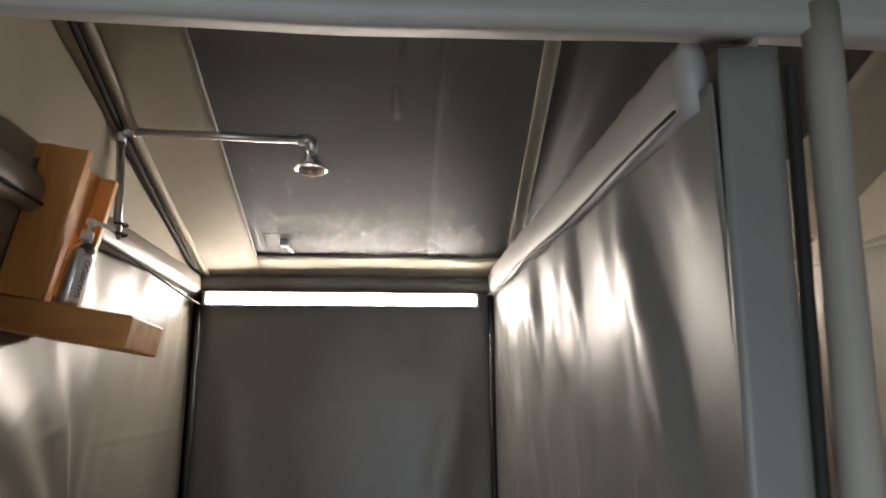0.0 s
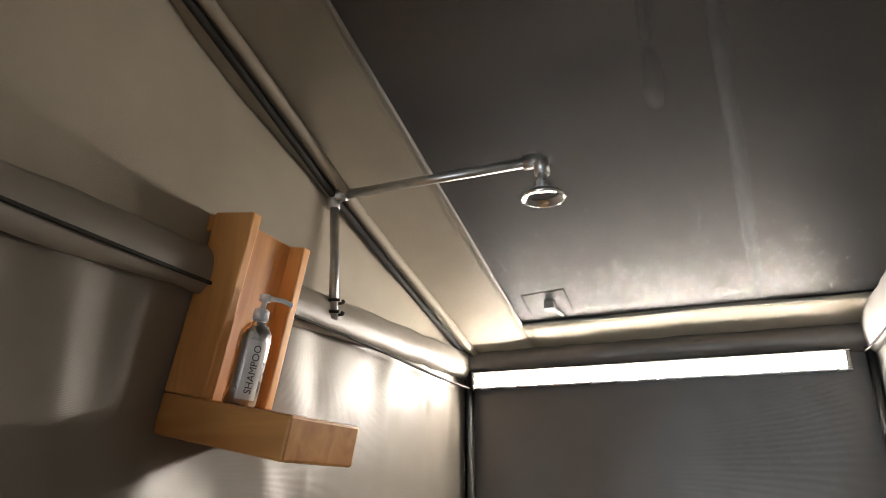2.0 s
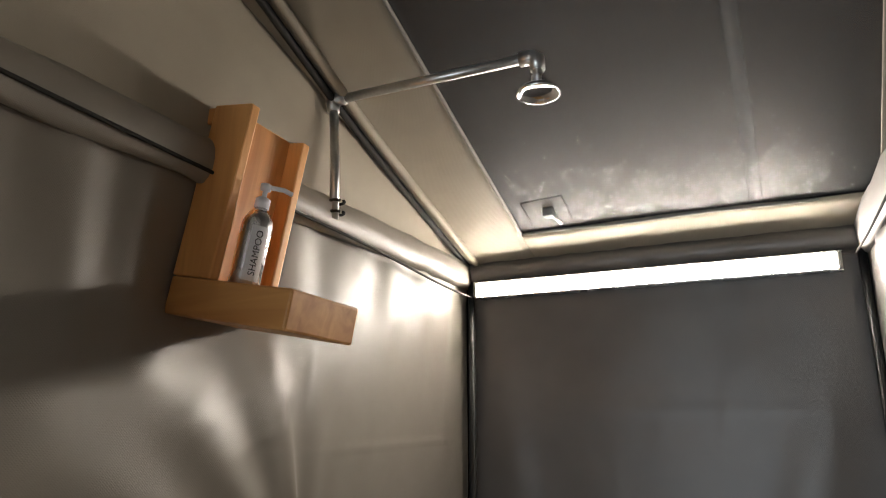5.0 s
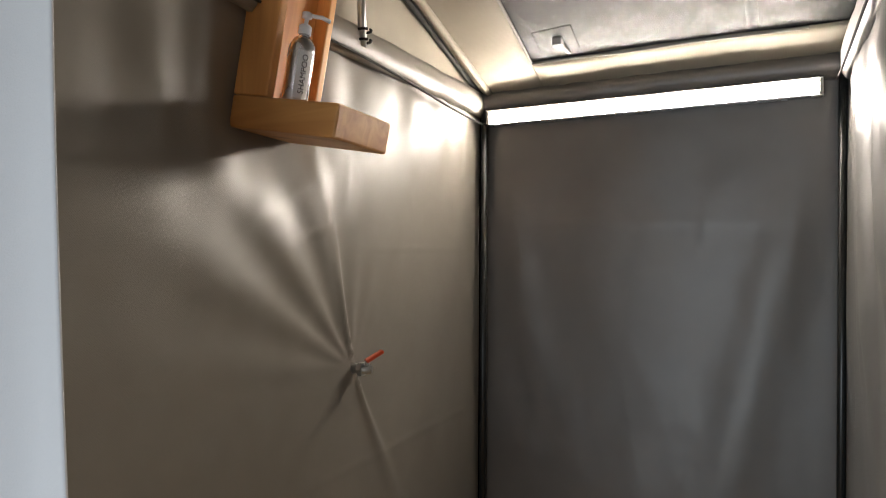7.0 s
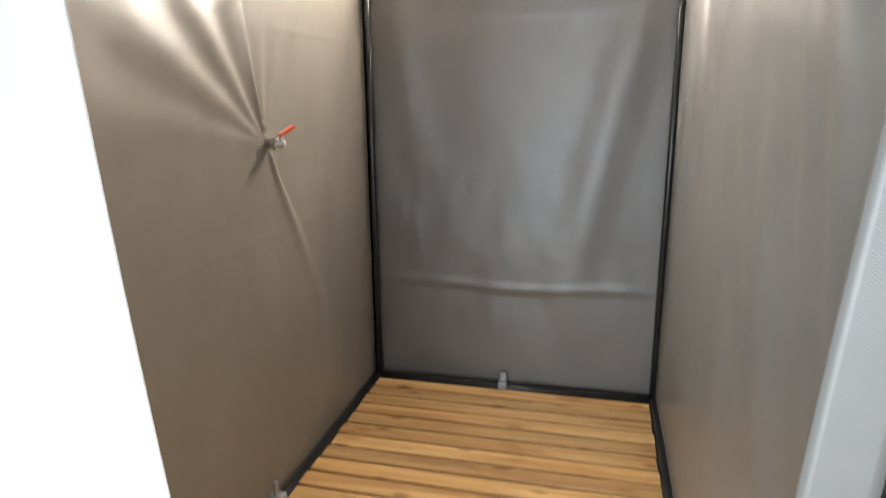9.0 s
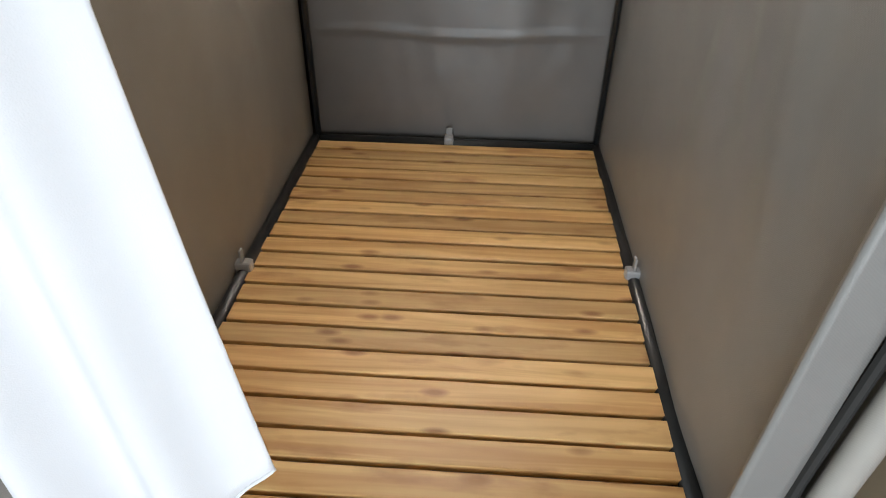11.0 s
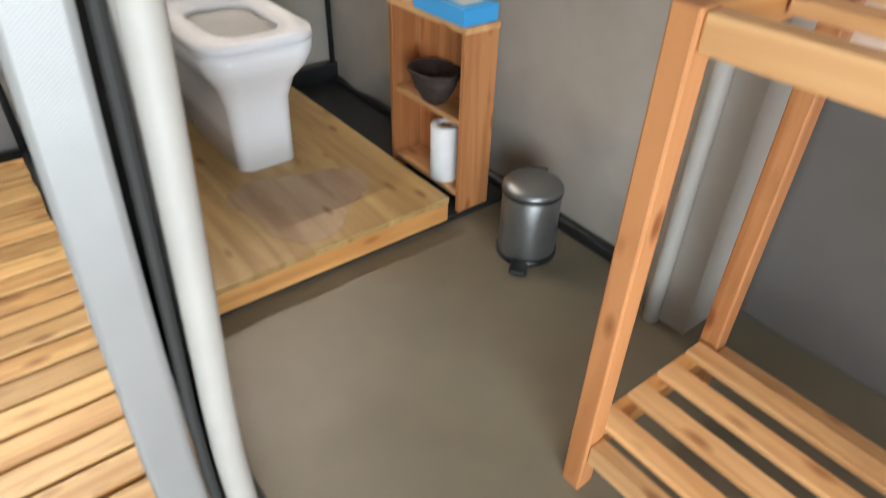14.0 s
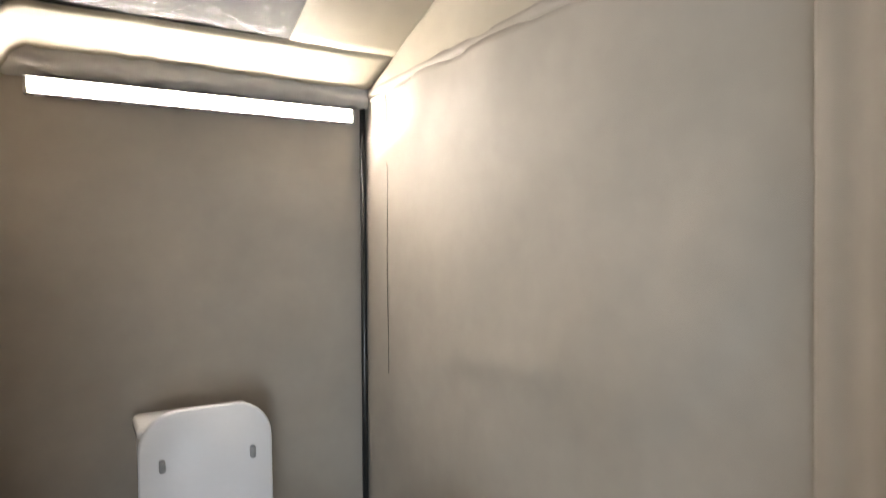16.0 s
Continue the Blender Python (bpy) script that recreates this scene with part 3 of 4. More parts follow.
led_lamp(0.04, 1.225, 2.152, "lit white LED tube across the top of the shower wall")
led_lamp(1.49, 2.675, 2.222, "lit white LED tube across the wall above the toilet", YB, LED_DIM)


def slat_mesh(w, width, seed):
    bm = box(-w / 2, w / 2, -width / 2, width / 2, -0.012, 0.012, 0.003)
    return mesh_of(bm, SLAT)


deck = thing("shower_deck", (W / 2, -1.03, 0), "varnished pine slatted deck on the shower floor", "duckboard")
for x in (0.18, 0.65, 1.12):
    part("bearer", box(x - 0.03, x + 0.03, -1.92, -0.09, 0.006, DECK - 0.024, 0.003), SLAT, deck)
NS = 21
y = -0.076
for k in range(NS):
    pitch = 0.0849 + 0.0081 * k / (NS - 1)
    ob = new("slat", slat_mesh(W - 0.075, pitch - 0.012 - random.uniform(0, 0.003), k))
    ob.parent = deck
    ob.location = Vector((random.uniform(-0.006, 0.006) - 0.004, y - pitch / 2 + 1.03, DECK - 0.012 + random.uniform(-0.0015, 0.0015))) * S
    ob.rotation_euler = (random.uniform(-0.006, 0.006), 0, random.uniform(-0.0025, 0.0025))
    y -= pitch


# straps tied round the rails
def strap(at, d, label):
    st = thing("strap", at, label, "strap", "groundsheet ties")
    x, y, z = at
    if d == "y":
        part("band", box(x - 0.02, x + 0.02, y - 0.028, y + 0.02, z - 0.05, z + 0.05, 0.008), STRAP, st)
        part("tail", box(x - 0.014, x + 0.014, y + 0.012, y + 0.02, z + 0.03, z + 0.08, 0.003), STRAP, st)
    else:
        part("band", box(x - 0.028, x + 0.028, y - 0.02, y + 0.02, z - 0.045, z + 0.045, 0.008), STRAP, st)
        part("tail", box(x - 0.006, x + 0.002, y - 0.012, y + 0.012, z + 0.03, z + 0.09, 0.003), STRAP, st)


strap((0.62, -0.04, 0.075), "y", "translucent strap looped round the black back rail")
strap((W - 0.024, -0.99, 0.085), "x", "translucent strap looped round the black side rail")
strap((0.012, -1.05, 0.085), "x", "translucent strap looped round the black side rail")


# soap shelf
TILT = pose(-0.03, -1.23, 1.972, -2, 9.5, 0)   # the shelf leans out at its top


def soap_shelf():
    sh = thing("wall_shelf", (0.0, -1.23, 1.90), "orange pine wall shelf hung askew on the canvas wall", "shelf")
    part("ledge", box(-0.018, 0.292, -0.108, 0.102, -0.076, 0.0, 0.005, None, TILT), SHELFX, sh, "thick pine ledge with a front lip")
    part("back_board", box(0.026, 0.046, -0.083, 0.062, 0.0, 0.352, 0.003, None, TILT), SHELFW, sh, "knotty pine back board")
    part("side_panel", box(-0.018, 0.086, -0.108, -0.083, 0.001, 0.365, 0.004, None, TILT), SHELFW, sh)
    part("side_panel", box(-0.01, 0.084, 0.062, 0.086, 0.001, 0.352, 0.004, None, TILT), SHELFW, sh)
    part("hanger_block", box(-0.05, -0.018, -0.104, -0.02, 0.325, 0.362, 0.004, None, TILT), SHELFW, sh)


soap_shelf()


def pump_bottle(x, y, z):
    b = thing("pump_bottle", (x, y, z), "brushed aluminium shampoo bottle with white pump, on wooden shelf", "bottle")
    part("body", lathe([(0.028, 0), (0.031, 0.004), (0.031, 0.125), (0.029, 0.138), (0.021, 0.152), (0.013, 0.158), (0.012, 0.165)], (x, y, z), 28), ALU, b, "", True)
    part("collar", lathe([(0.015, 0.163), (0.015, 0.182), (0.010, 0.186)], (x, y, z), 20), SEATW, b, "white plastic collar", True)
    part("stem", lathe([(0.005, 0.184), (0.005, 0.2), (0.011, 0.201), (0.012, 0.213), (0.006, 0.216)], (x, y, z), 14), SEATW, b, "", True)
    part("spout", tube([(x, y, z + 0.209), (x + 0.03, y + 0.02, z + 0.209), (x + 0.045, y + 0.03, z + 0.203)], 0.005, 10), SEATW, b, "white spout", True)
    out = bmesh.new()
    rows = []
    a0 = radians(-28)
    for i in range(9):
        a = a0 + radians(-33 + 66 * i / 8)
        rows.append([out.verts.new((x + 0.0318 * math.cos(a), y + 0.0318 * math.sin(a), z + h)) for h in (0.012, 0.122)])
    for p, q in zip(rows, rows[1:]):
        out.faces.new((p[0], q[0], q[1], p[1]))
    lab = part("label", out, LABEL, b, "white paper label")
    cu = bpy.data.curves.new("txt", "FONT")
    cu.body, cu.size, cu.extrude = "SHAMPOO", 0.019, 0.0003
    cu.align_x, cu.align_y = "CENTER", "CENTER"
    tmp = new("tmp", cu)
    me = bpy.data.meshes.new_from_object(tmp.evaluated_get(bpy.context.evaluated_depsgraph_get()))
    bpy.data.objects.remove(tmp)
    bpy.data.curves.remove(cu)
    me.materials.clear()
    me.materials.append(INK)
    # upright lettering bent round the bottle
    for v in me.vertices:
        h, s = v.co.x, v.co.y
        a = a0 - s / 0.032
        rr = 0.0322 + v.co.z
        v.co = (rr * math.cos(a), rr * math.sin(a), 0.068 + h)
    t = new("lettering", me)
    me.transform(Matrix.Diagonal((S, S, S, 1)))
    t.parent = lab
    b.rotation_euler = (radians(-2), radians(9.5), 0)


pump_bottle(0.078, -1.272, 1.9550)


# shower pipe and rose
def shower():
    s = thing("shower_pipe", (0.02, -0.91, 2.26), "bare galvanised shower pipe with round chrome rose over the canvas wall", "shower")
    part("riser", tube([(0.025, -0.915, 2.20), (0.02, -0.915, 2.35), (0.005, -0.915, 2.535)], 0.0125, 14), STEEL, s, "", True)
    part("elbow", tube([(0.005, -0.915, 2.505), (0.004, -0.915, 2.532), (0.012, -0.914, 2.541), (0.045, -0.913, 2.541)], 0.0175, 14), STEEL, s, "threaded elbow", True)
    part("arm", tube([(0.02, -0.914, 2.541), (0.56, -0.892, 2.537)], 0.0125, 14), STEEL, s, "", True)
    part("elbow", tube([(0.535, -0.893, 2.538), (0.565, -0.892, 2.538), (0.577, -0.892, 2.53), (0.578, -0.892, 2.50)], 0.0185, 14), STEEL, s, "threaded elbow", True)
    part("neck", tube([(0.578, -0.892, 2.505), (0.578, -0.892, 2.475)], 0.012, 14), STEEL, s, "", True)
    part("rose", lathe([(0.012, 0.045), (0.020, 0.038), (0.026, 0.020), (0.046, 0.008), (0.052, 0.0), (0.052, -0.006), (0.046, -0.006), (0.044, 0.004), (0.030, 0.008), (0.012, 0.010)],
                       (0.578, -0.892, 2.442), 36), CHROME, s, "flared chrome shower rose", True)
    for z in (2.215, 2.245):
        part("cable_tie", tube([(0.03 + 0.022 * math.cos(a), -0.915 + 0.02 * math.sin(a), z) for a in np.linspace(0, 5.8, 14)], 0.004, 6), SEAM, s, "black cable tie", True)


shower()


def tap():
    t = thing("tap", (0.0, TAP[0], TAP[1]), "small steel valve with a red lever poking through canvas wall", "tap")
    y, z = TAP
    part("body", tube([(-0.005, y, z), (0.03, y, z), (0.055, y + 0.004, z)], [0.016, 0.014, 0.012], 12), STEEL, t, "", True)
    part("nut", tube([(0.018, y, z), (0.032, y, z)], 0.021, 6), STEEL, t)
    part("stem", tube([(0.045, y, z), (0.045, y, z + 0.026)], 0.007, 10), STEEL, t, "", True)
    part("lever", box(-0.012, 0.012, -0.008, 0.05, -0.005, 0.005, 0.003, None, pose(0.047, y, z + 0.028, 28, 0, -38)), RED, t, "red lever handle")


tap()


# curtain gathered at the shower front
def curtain_place(u, v):
    edge = 0.266 + 0.14 * (1 - v) ** 1.7
    x = -0.30 + (edge + 0.30) * u
    low = max(0.09, 0.33 - 1.05 * (edge - x))
    z = low + (2.22 - low) * v
    y = -1.95 - 0.16 * (1 - u) + 0.05 * math.sin(u * 21 + 1.2 * (1 - v)) * (0.35 + 0.65 * (1 - v)) * (1 - u ** 4)
    return Vector((x, y, z))


cur = thing("shower_curtain", (-0.1, -2.05, 0.09), "plain white cloth shower curtain gathered to one side", "curtain")
part("cloth", sheet(curtain_place, 90, 60, 0.003), CURTAIN, cur, "", True)
part("hem", tube([curtain_place(k / 60, 0.0) for k in range(61)], 0.004, 6), CURTAIN, cur, "", True)


# bath mat
def mat_place(u, v):
    x, y = 0.10 + 1.02 * u, -2.03 - 0.55 * v
    return Vector((x + 0.02 * v, y + 0.015 * (u - 0.5), 0.028 + 0.006 * fbm(x * 4, y * 4, 101) + 0.03 * ridge(v, 0.12)))


mt = thing("bath_mat", (0.6, -2.3, 0.0), "folded white terry bath mat on the floor before the shower", "bath mat")
part("cloth", sheet(mat_place, 50, 30, 0.024), TOWEL, mt, "", True)
for k in range(3):
    bm = bmesh.new()
    for seg in ((0.06 + 0.03 * k, 0.06 + 0.03 * k, 0.94 - 0.03 * k, 0.06 + 0.03 * k), (0.94 - 0.03 * k, 0.06 + 0.03 * k, 0.94 - 0.03 * k, 0.94 - 0.03 * k)):
        tube([mat_place(seg[0] + (seg[2] - seg[0]) * s, seg[1] + (seg[3] - seg[1]) * s) + Vector((0, 0, 0.004)) for s in np.linspace(0, 1, 20)], 0.003, 6, bm)
    part("border", bm, TOWEL, mt, "raised woven border", True)


# outside, above the netting: water pipe and stand
def roof_pipe():
    p = thing("roof_pipe", (1.0, -0.2, 2.4), "dark steel tent rafter pipe seen above the netting", "pipe")
    part("bar", tube([(1.022, 0.1, roof_z(0.1) + 0.09), (0.95, -2.4, roof_z(-2.4) + 0.09)], 0.019, 12), RAFTER, p, "", True)


roof_pipe()


def roof_gooseneck():
    g = thing("water_feed_pipe", (0.9, -1.2, 2.83), "bent dark steel feed pipe with black float above the netting", "pipe")
    z = roof_z(-1.2) + 0.13
    part("bar", tube([(2.2, -1.42, z + 0.06), (1.0, -1.24, z + 0.01), (0.92, -1.20, z), (0.87, -1.13, z - 0.03), (0.855, -1.05, z - 0.075), (0.85, -0.99, z - 0.10)], 0.014, 12), RAFTER, g, "", True)
    part("float", lathe([(0.01, 0.05), (0.035, 0.045), (0.045, 0.0), (0.035, -0.045), (0.01, -0.05)], (0.845, -0.90, roof_z(-0.90) + 0.09), 20, 0.6, 1.6), RUBBER, g, "black plastic float", True)
    part("bracket", box(0.92, 1.06, -1.56, -1.40, z + 0.10, z + 0.15, 0.006), RUBBER, g)


roof_gooseneck()

# ---- toilet cubicle ----
def rounded(cx, cy, hx, hy, z, r, n=8, taper=0.0):
    """A ring of a rounded rectangle; taper narrows its front."""
    pts = []
    for sx, sy, a0 in ((1, 1, 0), (-1, 1, 90), (-1, -1, 180), (1, -1, 270)):
        for k in range(n):
            a = radians(a0 + 90 * k / (n - 1))
            x, y = sx * (hx - r) + r * math.cos(a), sy * (hy - r) + r * math.sin(a)
            f = 1 - taper * max(0, -y / hy)
            pts.append(Vector((cx + x * f, cy + y, z)))
    return pts


TX, PZ = 1.99, 0.128

plat = thing("toilet_platform", (1.94, -0.8, 0), "varnished plywood platform raised under the toilet", "platform")
part("top", box(1.525, 2.395, -1.30, -0.10, 0.104, PZ, 0.003), PLY, plat, "yellow varnished plywood top with worn patch")
part("front_board", box(1.528, 2.392, -1.298, -1.275, 0.032, 0.104, 0.003), SHELFX, plat, "pale pine front board")
part("side_board", box(2.370, 2.392, -1.275, -0.105, 0.032, 0.104, 0.003), PLY, plat)
part("side_board", box(1.528, 1.550, -1.275, -0.105, 0.032, 0.104, 0.003), PLY, plat)
part("base_frame", box(1.55, 2.37, -1.27, -0.11, 0.03, 0.05, 0.003), BLACK, plat, "black recessed base")


BARE = wood_material("bare_plywood", (0.50, 0.36, 0.23), (0.36, 0.235, 0.14), "y", 0.5, 0.8)


def worn(u, v):
    a = 2 * math.pi * u
    r = v * (1 + 0.22 * math.sin(3 * a + 1) + 0.10 * fbm(3 * math.cos(a), 3 * math.sin(a), 121))
    return Vector((1.97 + 0.22 * r * math.cos(a), -1.02 + 0.21 * r * math.sin(a), PZ + 0.0028))


part("worn_patch", sheet(worn, 40, 6, 0.001), BARE, plat, "bare patch where the varnish has worn away")


def toilet():
    t = thing("toilet", (TX, -0.40, PZ), "white ceramic close-coupled toilet with its lid raised", "toilet")
    # half width, half depth, middle, height, corner radius
    secs = [(0.118, 0.37, -0.37, 0.0, 0.05), (0.120, 0.37, -0.37, 0.16, 0.05), (0.125, 0.375, -0.375, 0.25, 0.06), (0.150, 0.395, -0.39, 0.33, 0.08),
            (0.188, 0.42, -0.41, 0.385, 0.09), (0.206, 0.43, -0.42, 0.43, 0.10), (0.208, 0.43, -0.42, 0.468, 0.10)]
    part("pedestal", loft([rounded(TX, cy, hx, hy, PZ + z, r, 8, 0.05) for hx, hy, cy, z, r in secs]), CERAMIC, t, "", True)
    part("cistern", loft([rounded(TX + 0.015, -0.02, 0.182 + 0.01 * k, 0.105, PZ + 0.44 + z, 0.03) for k, z in ((0, 0), (0.5, 0.23), (1, 0.465))]), CERAMIC, t, "", True)
    part("cistern_lid", loft([rounded(TX + 0.015, -0.02, 0.202, 0.112, PZ + z, 0.03) for z in (0.905, 0.928)] + [rounded(TX + 0.015, -0.02, 0.195, 0.106, PZ + 0.94, 0.03)]), CERAMIC, t, "", True)
    bm = bmesh.new()
    o0, o1 = rounded(TX, -0.487, 0.214, 0.367, PZ + 0.472, 0.11, 8, 0.05), rounded(TX, -0.487, 0.210, 0.363, PZ + 0.500, 0.11, 8, 0.05)
    i1, i0 = rounded(TX, -0.575, 0.125, 0.195, PZ + 0.500, 0.09, 8, 0.08), rounded(TX, -0.575, 0.118, 0.20, PZ + 0.474, 0.09, 8, 0.08)
    rings = [[bm.verts.new(p) for p in r] for r in (o0, o1, i1, i0)]
    for a, b in zip(rings, rings[1:] + rings[:1]):
        for k in range(len(a)):
            bm.faces.new((a[k], a[(k + 1) % len(a)], b[(k + 1) % len(a)], b[k]))
    part("seat", bm, SEATW, t, "white plastic seat", True)
    # flat disc closing the bowl, its inner shade given by the grey
    part("bowl", loft([rounded(TX, -0.575, 0.122, 0.205, PZ + 0.476, 0.09, 8, 0.08), rounded(TX, -0.575, 0.12, 0.20, PZ + 0.4695, 0.09, 8, 0.08)]), BOWL_SHADE, t, "flat grey disc coloured as the shaded inside of the bowl")
    m = pose(TX + 0.03, -0.185, PZ + 0.49, 87.5)
    lid = loft([[m @ Vector((p.x, p.y, z)) for p in rounded(0, 0.250, hx, hy, 0, 0.125)] for hx, hy, z in ((0.210, 0.248, -0.014), (0.219, 0.257, -0.005), (0.219, 0.257, 0.006), (0.212, 0.250, 0.014))])
    lo = part("lid", lid, SEATW, t, "white plastic lid standing open", True)
    for s in (-1, 1):
        bb = loft([[m @ Vector((p.x, p.y, z)) for p in rounded(s * 0.148, 0.330, 0.010, 0.022, 0, 0.009)] for z in (0.014, 0.022)])
        part("bumper", bb, STRAP, lo, "grey rubber bumper", True)
        part("hinge", tube([(TX + 0.02 + s * 0.10 - 0.02, -0.17, PZ + 0.50), (TX + 0.02 + s * 0.10 + 0.02, -0.17, PZ + 0.50)], 0.014, 12), SEATW, t, "", True)
    part("fixing_bolt", tube([(TX - 0.116, -0.30, PZ + 0.04), (TX - 0.13, -0.30, PZ + 0.04)], 0.009, 10), CHROME, t, "chrome fixing cap", True)


toilet()


def paper_roll(at, label, tall=1.0):
    r = thing("toilet_roll", at, label, "toilet roll", "toilet rolls")
    x, y, z = at
    h = 0.1 * tall
    part("paper", lathe([(0.021, 0.001), (0.053, 0.0), (0.056, 0.004), (0.056, h - 0.004), (0.053, h), (0.021, h - 0.001), (0.020, h - 0.01), (0.020, 0.01)], at, 28), PAPER, r, "", True)
    part("core", lathe([(0.0195, 0.012), (0.0195, h - 0.006), (0.017, h - 0.006), (0.017, 0.012)], at, 20), SHELFW, r, "brown card core", True)


SX0, SX1, SY0, SY1, SZ = 2.455, 2.592, -1.28, -0.848, 0.70
st = thing("shelf_stand", ((SX0 + SX1) / 2, (SY0 + SY1) / 2, 0.05), "narrow orange pine shelf stand with open shelves beside the wall", "shelf stand")
part("end_panel", box(SX0, SX1, SY0, SY0 + 0.022, 0.03, SZ - 0.022, 0.003), RACKZ, st)
part("end_panel", box(SX0, SX1, SY1 - 0.022, SY1, 0.03, SZ - 0.022, 0.003), RACKZ, st)
part("top", box(SX0 - 0.004, SX1 + 0.002, SY0 - 0.003, SY1 + 0.003, SZ - 0.022, SZ, 0.003), RACKY, st)
part("shelf", box(SX0 + 0.01, SX1 - 0.014, SY0 + 0.022, SY1 - 0.022, 0.36, 0.38, 0.002), RACKY, st)
part("bottom_board", box(SX0 + 0.01, SX1 - 0.014, SY0 + 0.022, SY1 - 0.022, 0.08, 0.10, 0.002), RACKY, st)
part("back_panel", box(SX1 - 0.014, SX1, SY0 + 0.022, SY1 - 0.022, 0.08, SZ - 0.022, 0.002), RACKZ, st)

BX, BY = 2.492, -1.075
bowl = thing("woven_bowl", (BX, BY, 0.38), "dark brown woven bowl on the stand's shelf", "bowl")
part("weave", lathe([(0.03, 0.0), (0.05, 0.012), (0.08, 0.055), (0.104, 0.115), (0.097, 0.116), (0.072, 0.058), (0.044, 0.02), (0.01, 0.014)], (BX, BY, 0.38), 30, 0.80, 1.0), BROWN, bowl, "", True)
part("rim", tube([(BX + 0.081 * math.cos(a), BY + 0.101 * math.sin(a), 0.497) for a in np.linspace(0, 2 * math.pi, 30)], 0.007, 8), BROWN, bowl, "", True)
paper_roll((2.505, -1.13, 0.10), "tall white paper towel roll on the stand's bottom board", 2.15)
paper_roll((2.535, -0.915, SZ), "white toilet roll standing on top of the stand", 1.12)

tb = thing("tissue_box", (2.52, -1.14, SZ), "blue cardboard tissue box with a white tissue pulled up", "tissue box")
part("carton", box(2.448, 2.588, -1.275, -1.01, SZ, SZ + 0.055, 0.003), BLUE, tb)
part("opening_trim", box(2.478, 2.56, -1.235, -1.05, SZ + 0.055, SZ + 0.0565, 0.0), LABEL, tb, "pale patterned window on the lid")


def tissue(u, v):
    a = u * math.pi * 2
    r = 0.012 + 0.034 * v ** 0.7 + 0.012 * math.sin(3 * a + 4 * v)
    return Vector((2.520 + r * math.cos(a) - 0.02 * v, -1.14 + 1.3 * r * math.sin(a) + 0.03 * v, SZ + 0.053 + 0.12 * v * (0.75 + 0.25 * math.sin(2 * a + 1))))


part("tissue", sheet(tissue, 30, 8, 0.0015), PAPER, tb, "crumpled white tissue", True)


def pedal_bin(x, y):
    b = thing("pedal_bin", (x, y, 0), "small brushed steel pedal bin by the canvas wall", "bin")
    part("base_ring", lathe([(0.0981, 0), (0.1025, 0.004), (0.1025, 0.022), (0.0959, 0.024)], (x, y, 0.004), 36), BLACK, b, "black plastic base ring", True)
    part("body", lathe([(0.0959, 0.024), (0.0965, 0.03), (0.0965, 0.24), (0.0948, 0.243)], (x, y, 0.004), 40), BINM, b, "", True)
    part("rim", lathe([(0.0986, 0.241), (0.1003, 0.243), (0.1003, 0.252), (0.0981, 0.254)], (x, y, 0.004), 40), BLACK, b, "black rim", True)
    part("lid", lathe([(0.0992, 0.254), (0.0992, 0.262), (0.0894, 0.273), (0.0654, 0.281), (0.0327, 0.285), (0.0055, 0.286)], (x, y, 0.004), 40), BINM, b, "domed grey steel lid", True)
    part("pedal", box(-0.03, 0.03, -0.045, 0.012, 0, 0.014, 0.006, None, pose(x - 0.094, y - 0.066, 0.012, 0, 0, -52)), BLACK, b, "black foot pedal")
    part("hinge", box(-0.03, 0.03, -0.012, 0.02, 0.22, 0.262, 0.006, None, pose(x + 0.086, y + 0.06, 0.004, 0, 0, -52)), BLACK, b)


pedal_bin(2.525, -1.565)


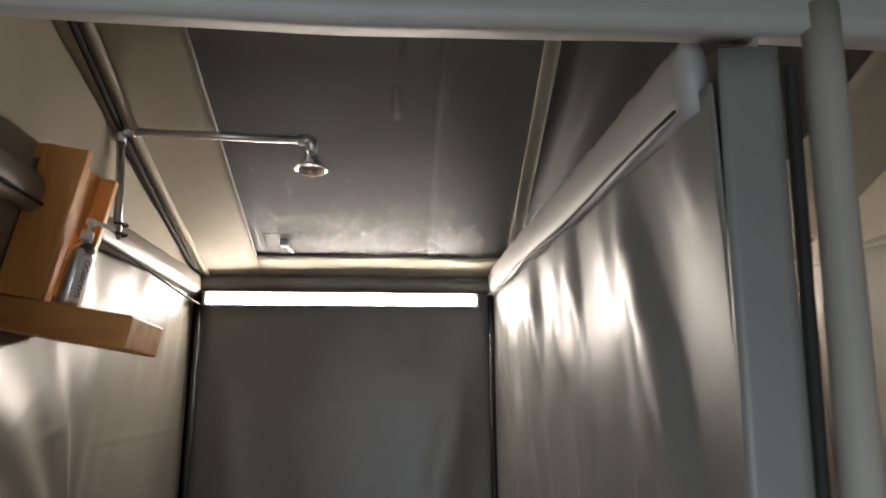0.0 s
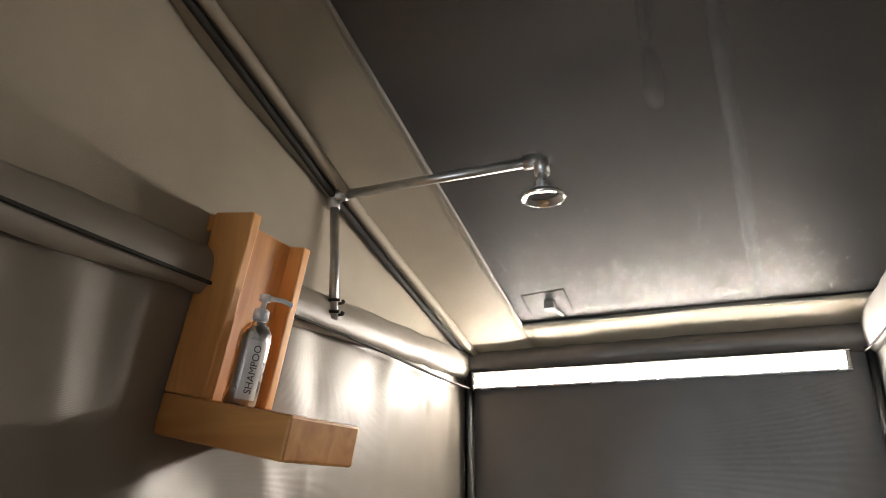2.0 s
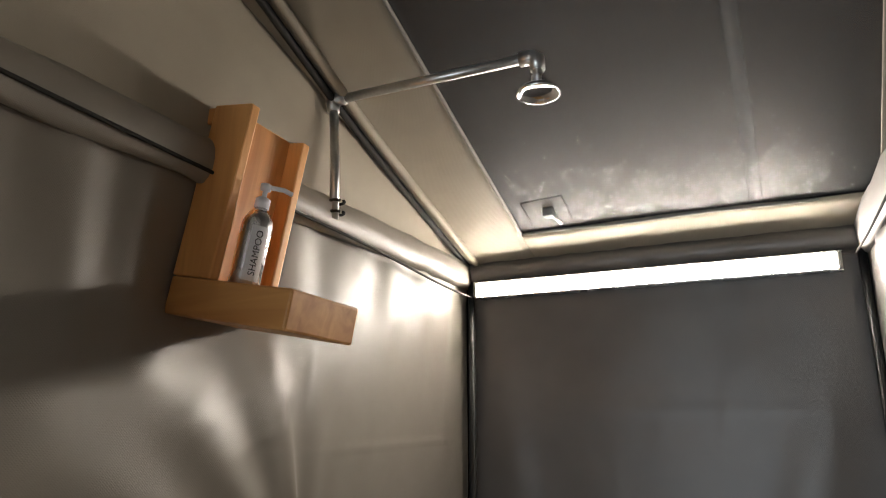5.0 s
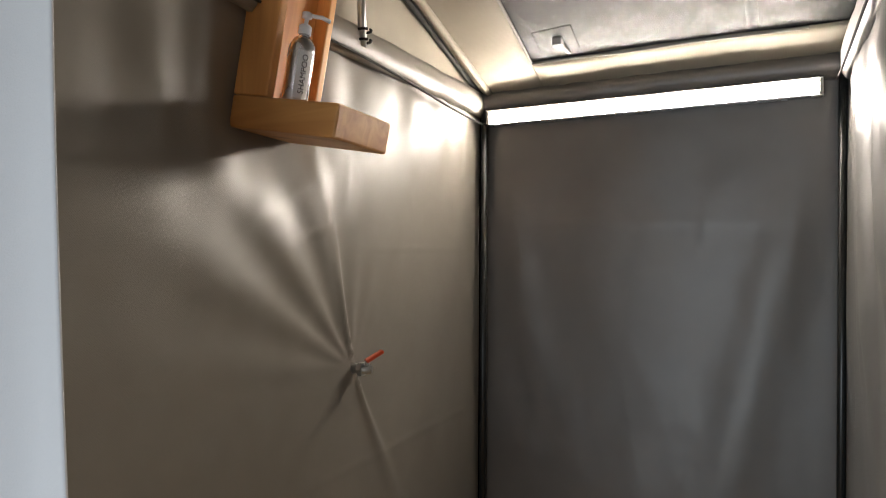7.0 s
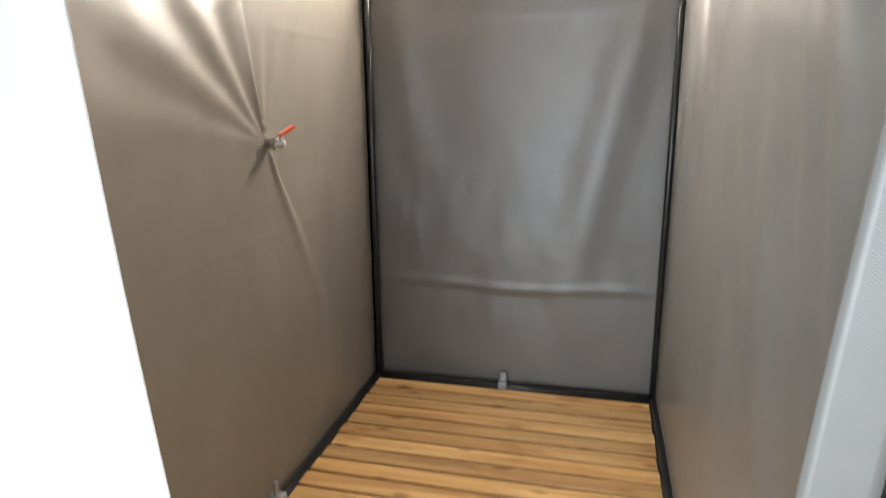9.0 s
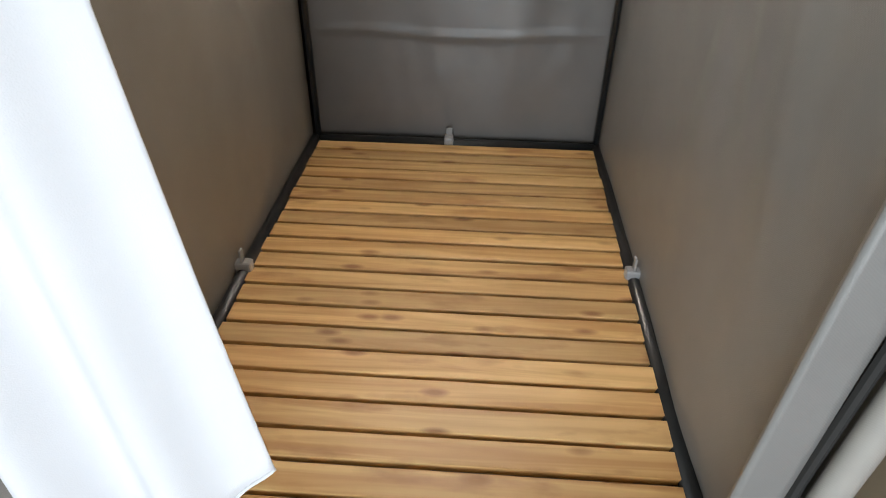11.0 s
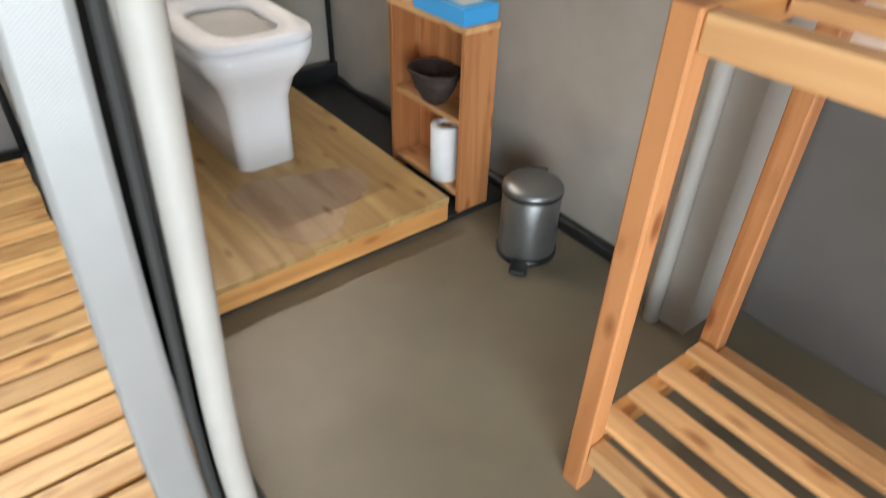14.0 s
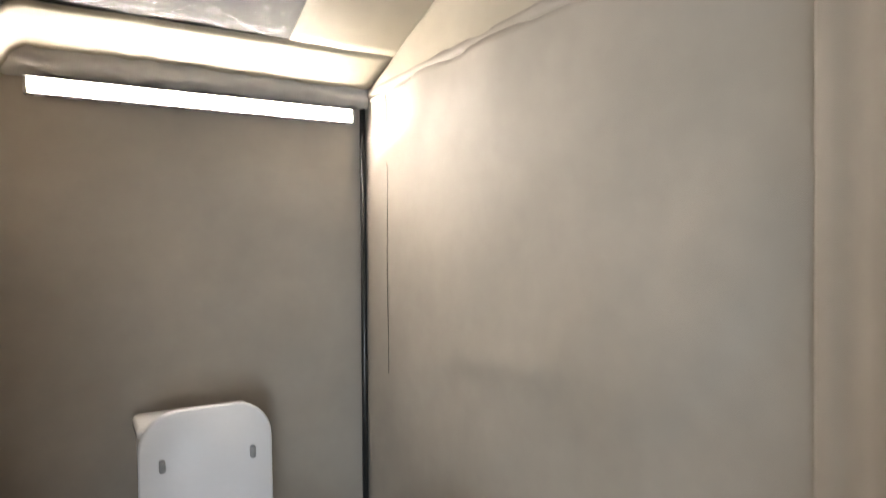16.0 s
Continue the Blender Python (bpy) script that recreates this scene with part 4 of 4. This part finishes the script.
# wooden rack
def rack(x0, y1, x1, y0, zt, zs):
    r = thing("wooden_rack", ((x0 + x1) / 2, (y0 + y1) / 2, 0), "open orange pine luggage rack with a slatted lower shelf", "rack")
    s = 0.050
    for x in (x0, x1 - s):
        for y in (y0, y1 - s):
            part("leg", box(x, x + s, y, y + s, 0.003, zt, 0.005), RACKZ, r)
    for x in (x0 + 0.006, x1 - s + 0.006):
        part("side_rail", box(x, x + 0.043, y0 + s, y1 - s, zt - 0.06, zt - 0.004, 0.005), RACKY, r)
        part("shelf_rail", box(x, x + 0.043, y0 + s, y1 - s, zs - 0.055, zs, 0.005), RACKY, r)
    for y in (y0 + 0.006, y1 - s + 0.006):
        part("end_rail", box(x0 + s, x1 - s, y, y + 0.043, zt - 0.06, zt - 0.004, 0.005), SHELFX, r)
        part("shelf_end_rail", box(x0 + s, x1 - s, y, y + 0.043, zs - 0.055, zs, 0.005), SHELFX, r)
    n = 4
    for k in range(n):
        x = x0 + s + 0.012 + (x1 - x0 - 2 * s - 0.024 - 0.06) * k / (n - 1)
        part("slat", box(x, x + 0.06, y0 + 0.01, y1 - 0.01, zs + 0.001, zs + 0.02, 0.003), RACKY, r)
    part("top_bar", box((x0 + x1) / 2 - 0.03, (x0 + x1) / 2 + 0.03, y0 + s, y1 - s, zt - 0.045, zt - 0.02, 0.004), RACKY, r)


rack(1.978, -2.262, 2.495, -3.3, 1.085, 0.17)


def rug_place(u, v):
    x, y = 1.870 - 0.9 * u, -2.525 - 0.6 * v
    return Vector((x, y, 0.014 + 0.003 * fbm(x * 5, y * 5, 111)))


rug = thing("rug", (1.42, -2.8, 0), "red woven rug with white fringe on the groundsheet", "rug")
part("weave", sheet(rug_place, 30, 20, 0.010), RUGR, rug, "", True)
for k in range(40):
    y = -2.525 - 0.6 * (k + 0.5) / 40
    part("tassel", tube([(1.865, y, 0.012), (1.90, y + random.uniform(-.006, .006), 0.008), (1.935, y + random.uniform(-.014, .014), 0.006)], 0.005, 6), TOWEL, rug, "white fringe tassel" if k == 0 else "", True)

# sewn patch and clip in the netting
bm = bmesh.new()
for p, q in (((0.33, -0.21), (0.33, -0.33)), ((0.33, -0.33), (0.47, -0.34)), ((0.47, -0.34), (0.47, -0.22))):
    tube([(p[0], p[1], roof_z(p[1]) - 0.006), (q[0], q[1], roof_z(q[1]) - 0.006)], 0.0022, 6, bm)
structure("trim_net_patch", bm, SEAM, "stitching of a patch in the netting", True, "trim")
clip = thing("net_clip", (0.40, -0.25, roof_z(-0.25)), "small grey plastic clip under the roof netting", "clip")
part("body", box(0.385, 0.42, -0.275, -0.235, roof_z(-0.25) - 0.012, roof_z(-0.25) + 0.02, 0.005), STRAP, clip)
part("stem", tube([(0.405, -0.25, roof_z(-0.25)), (0.43, -0.20, roof_z(-0.2) - 0.004)], 0.006, 8), STEEL, clip, "", True)

# ground outside the doorway
structure("ground", box(-60, 60, -120, 120, -0.2, -0.06, 0), SHEET, "bare earth around the tent", False, "ground")
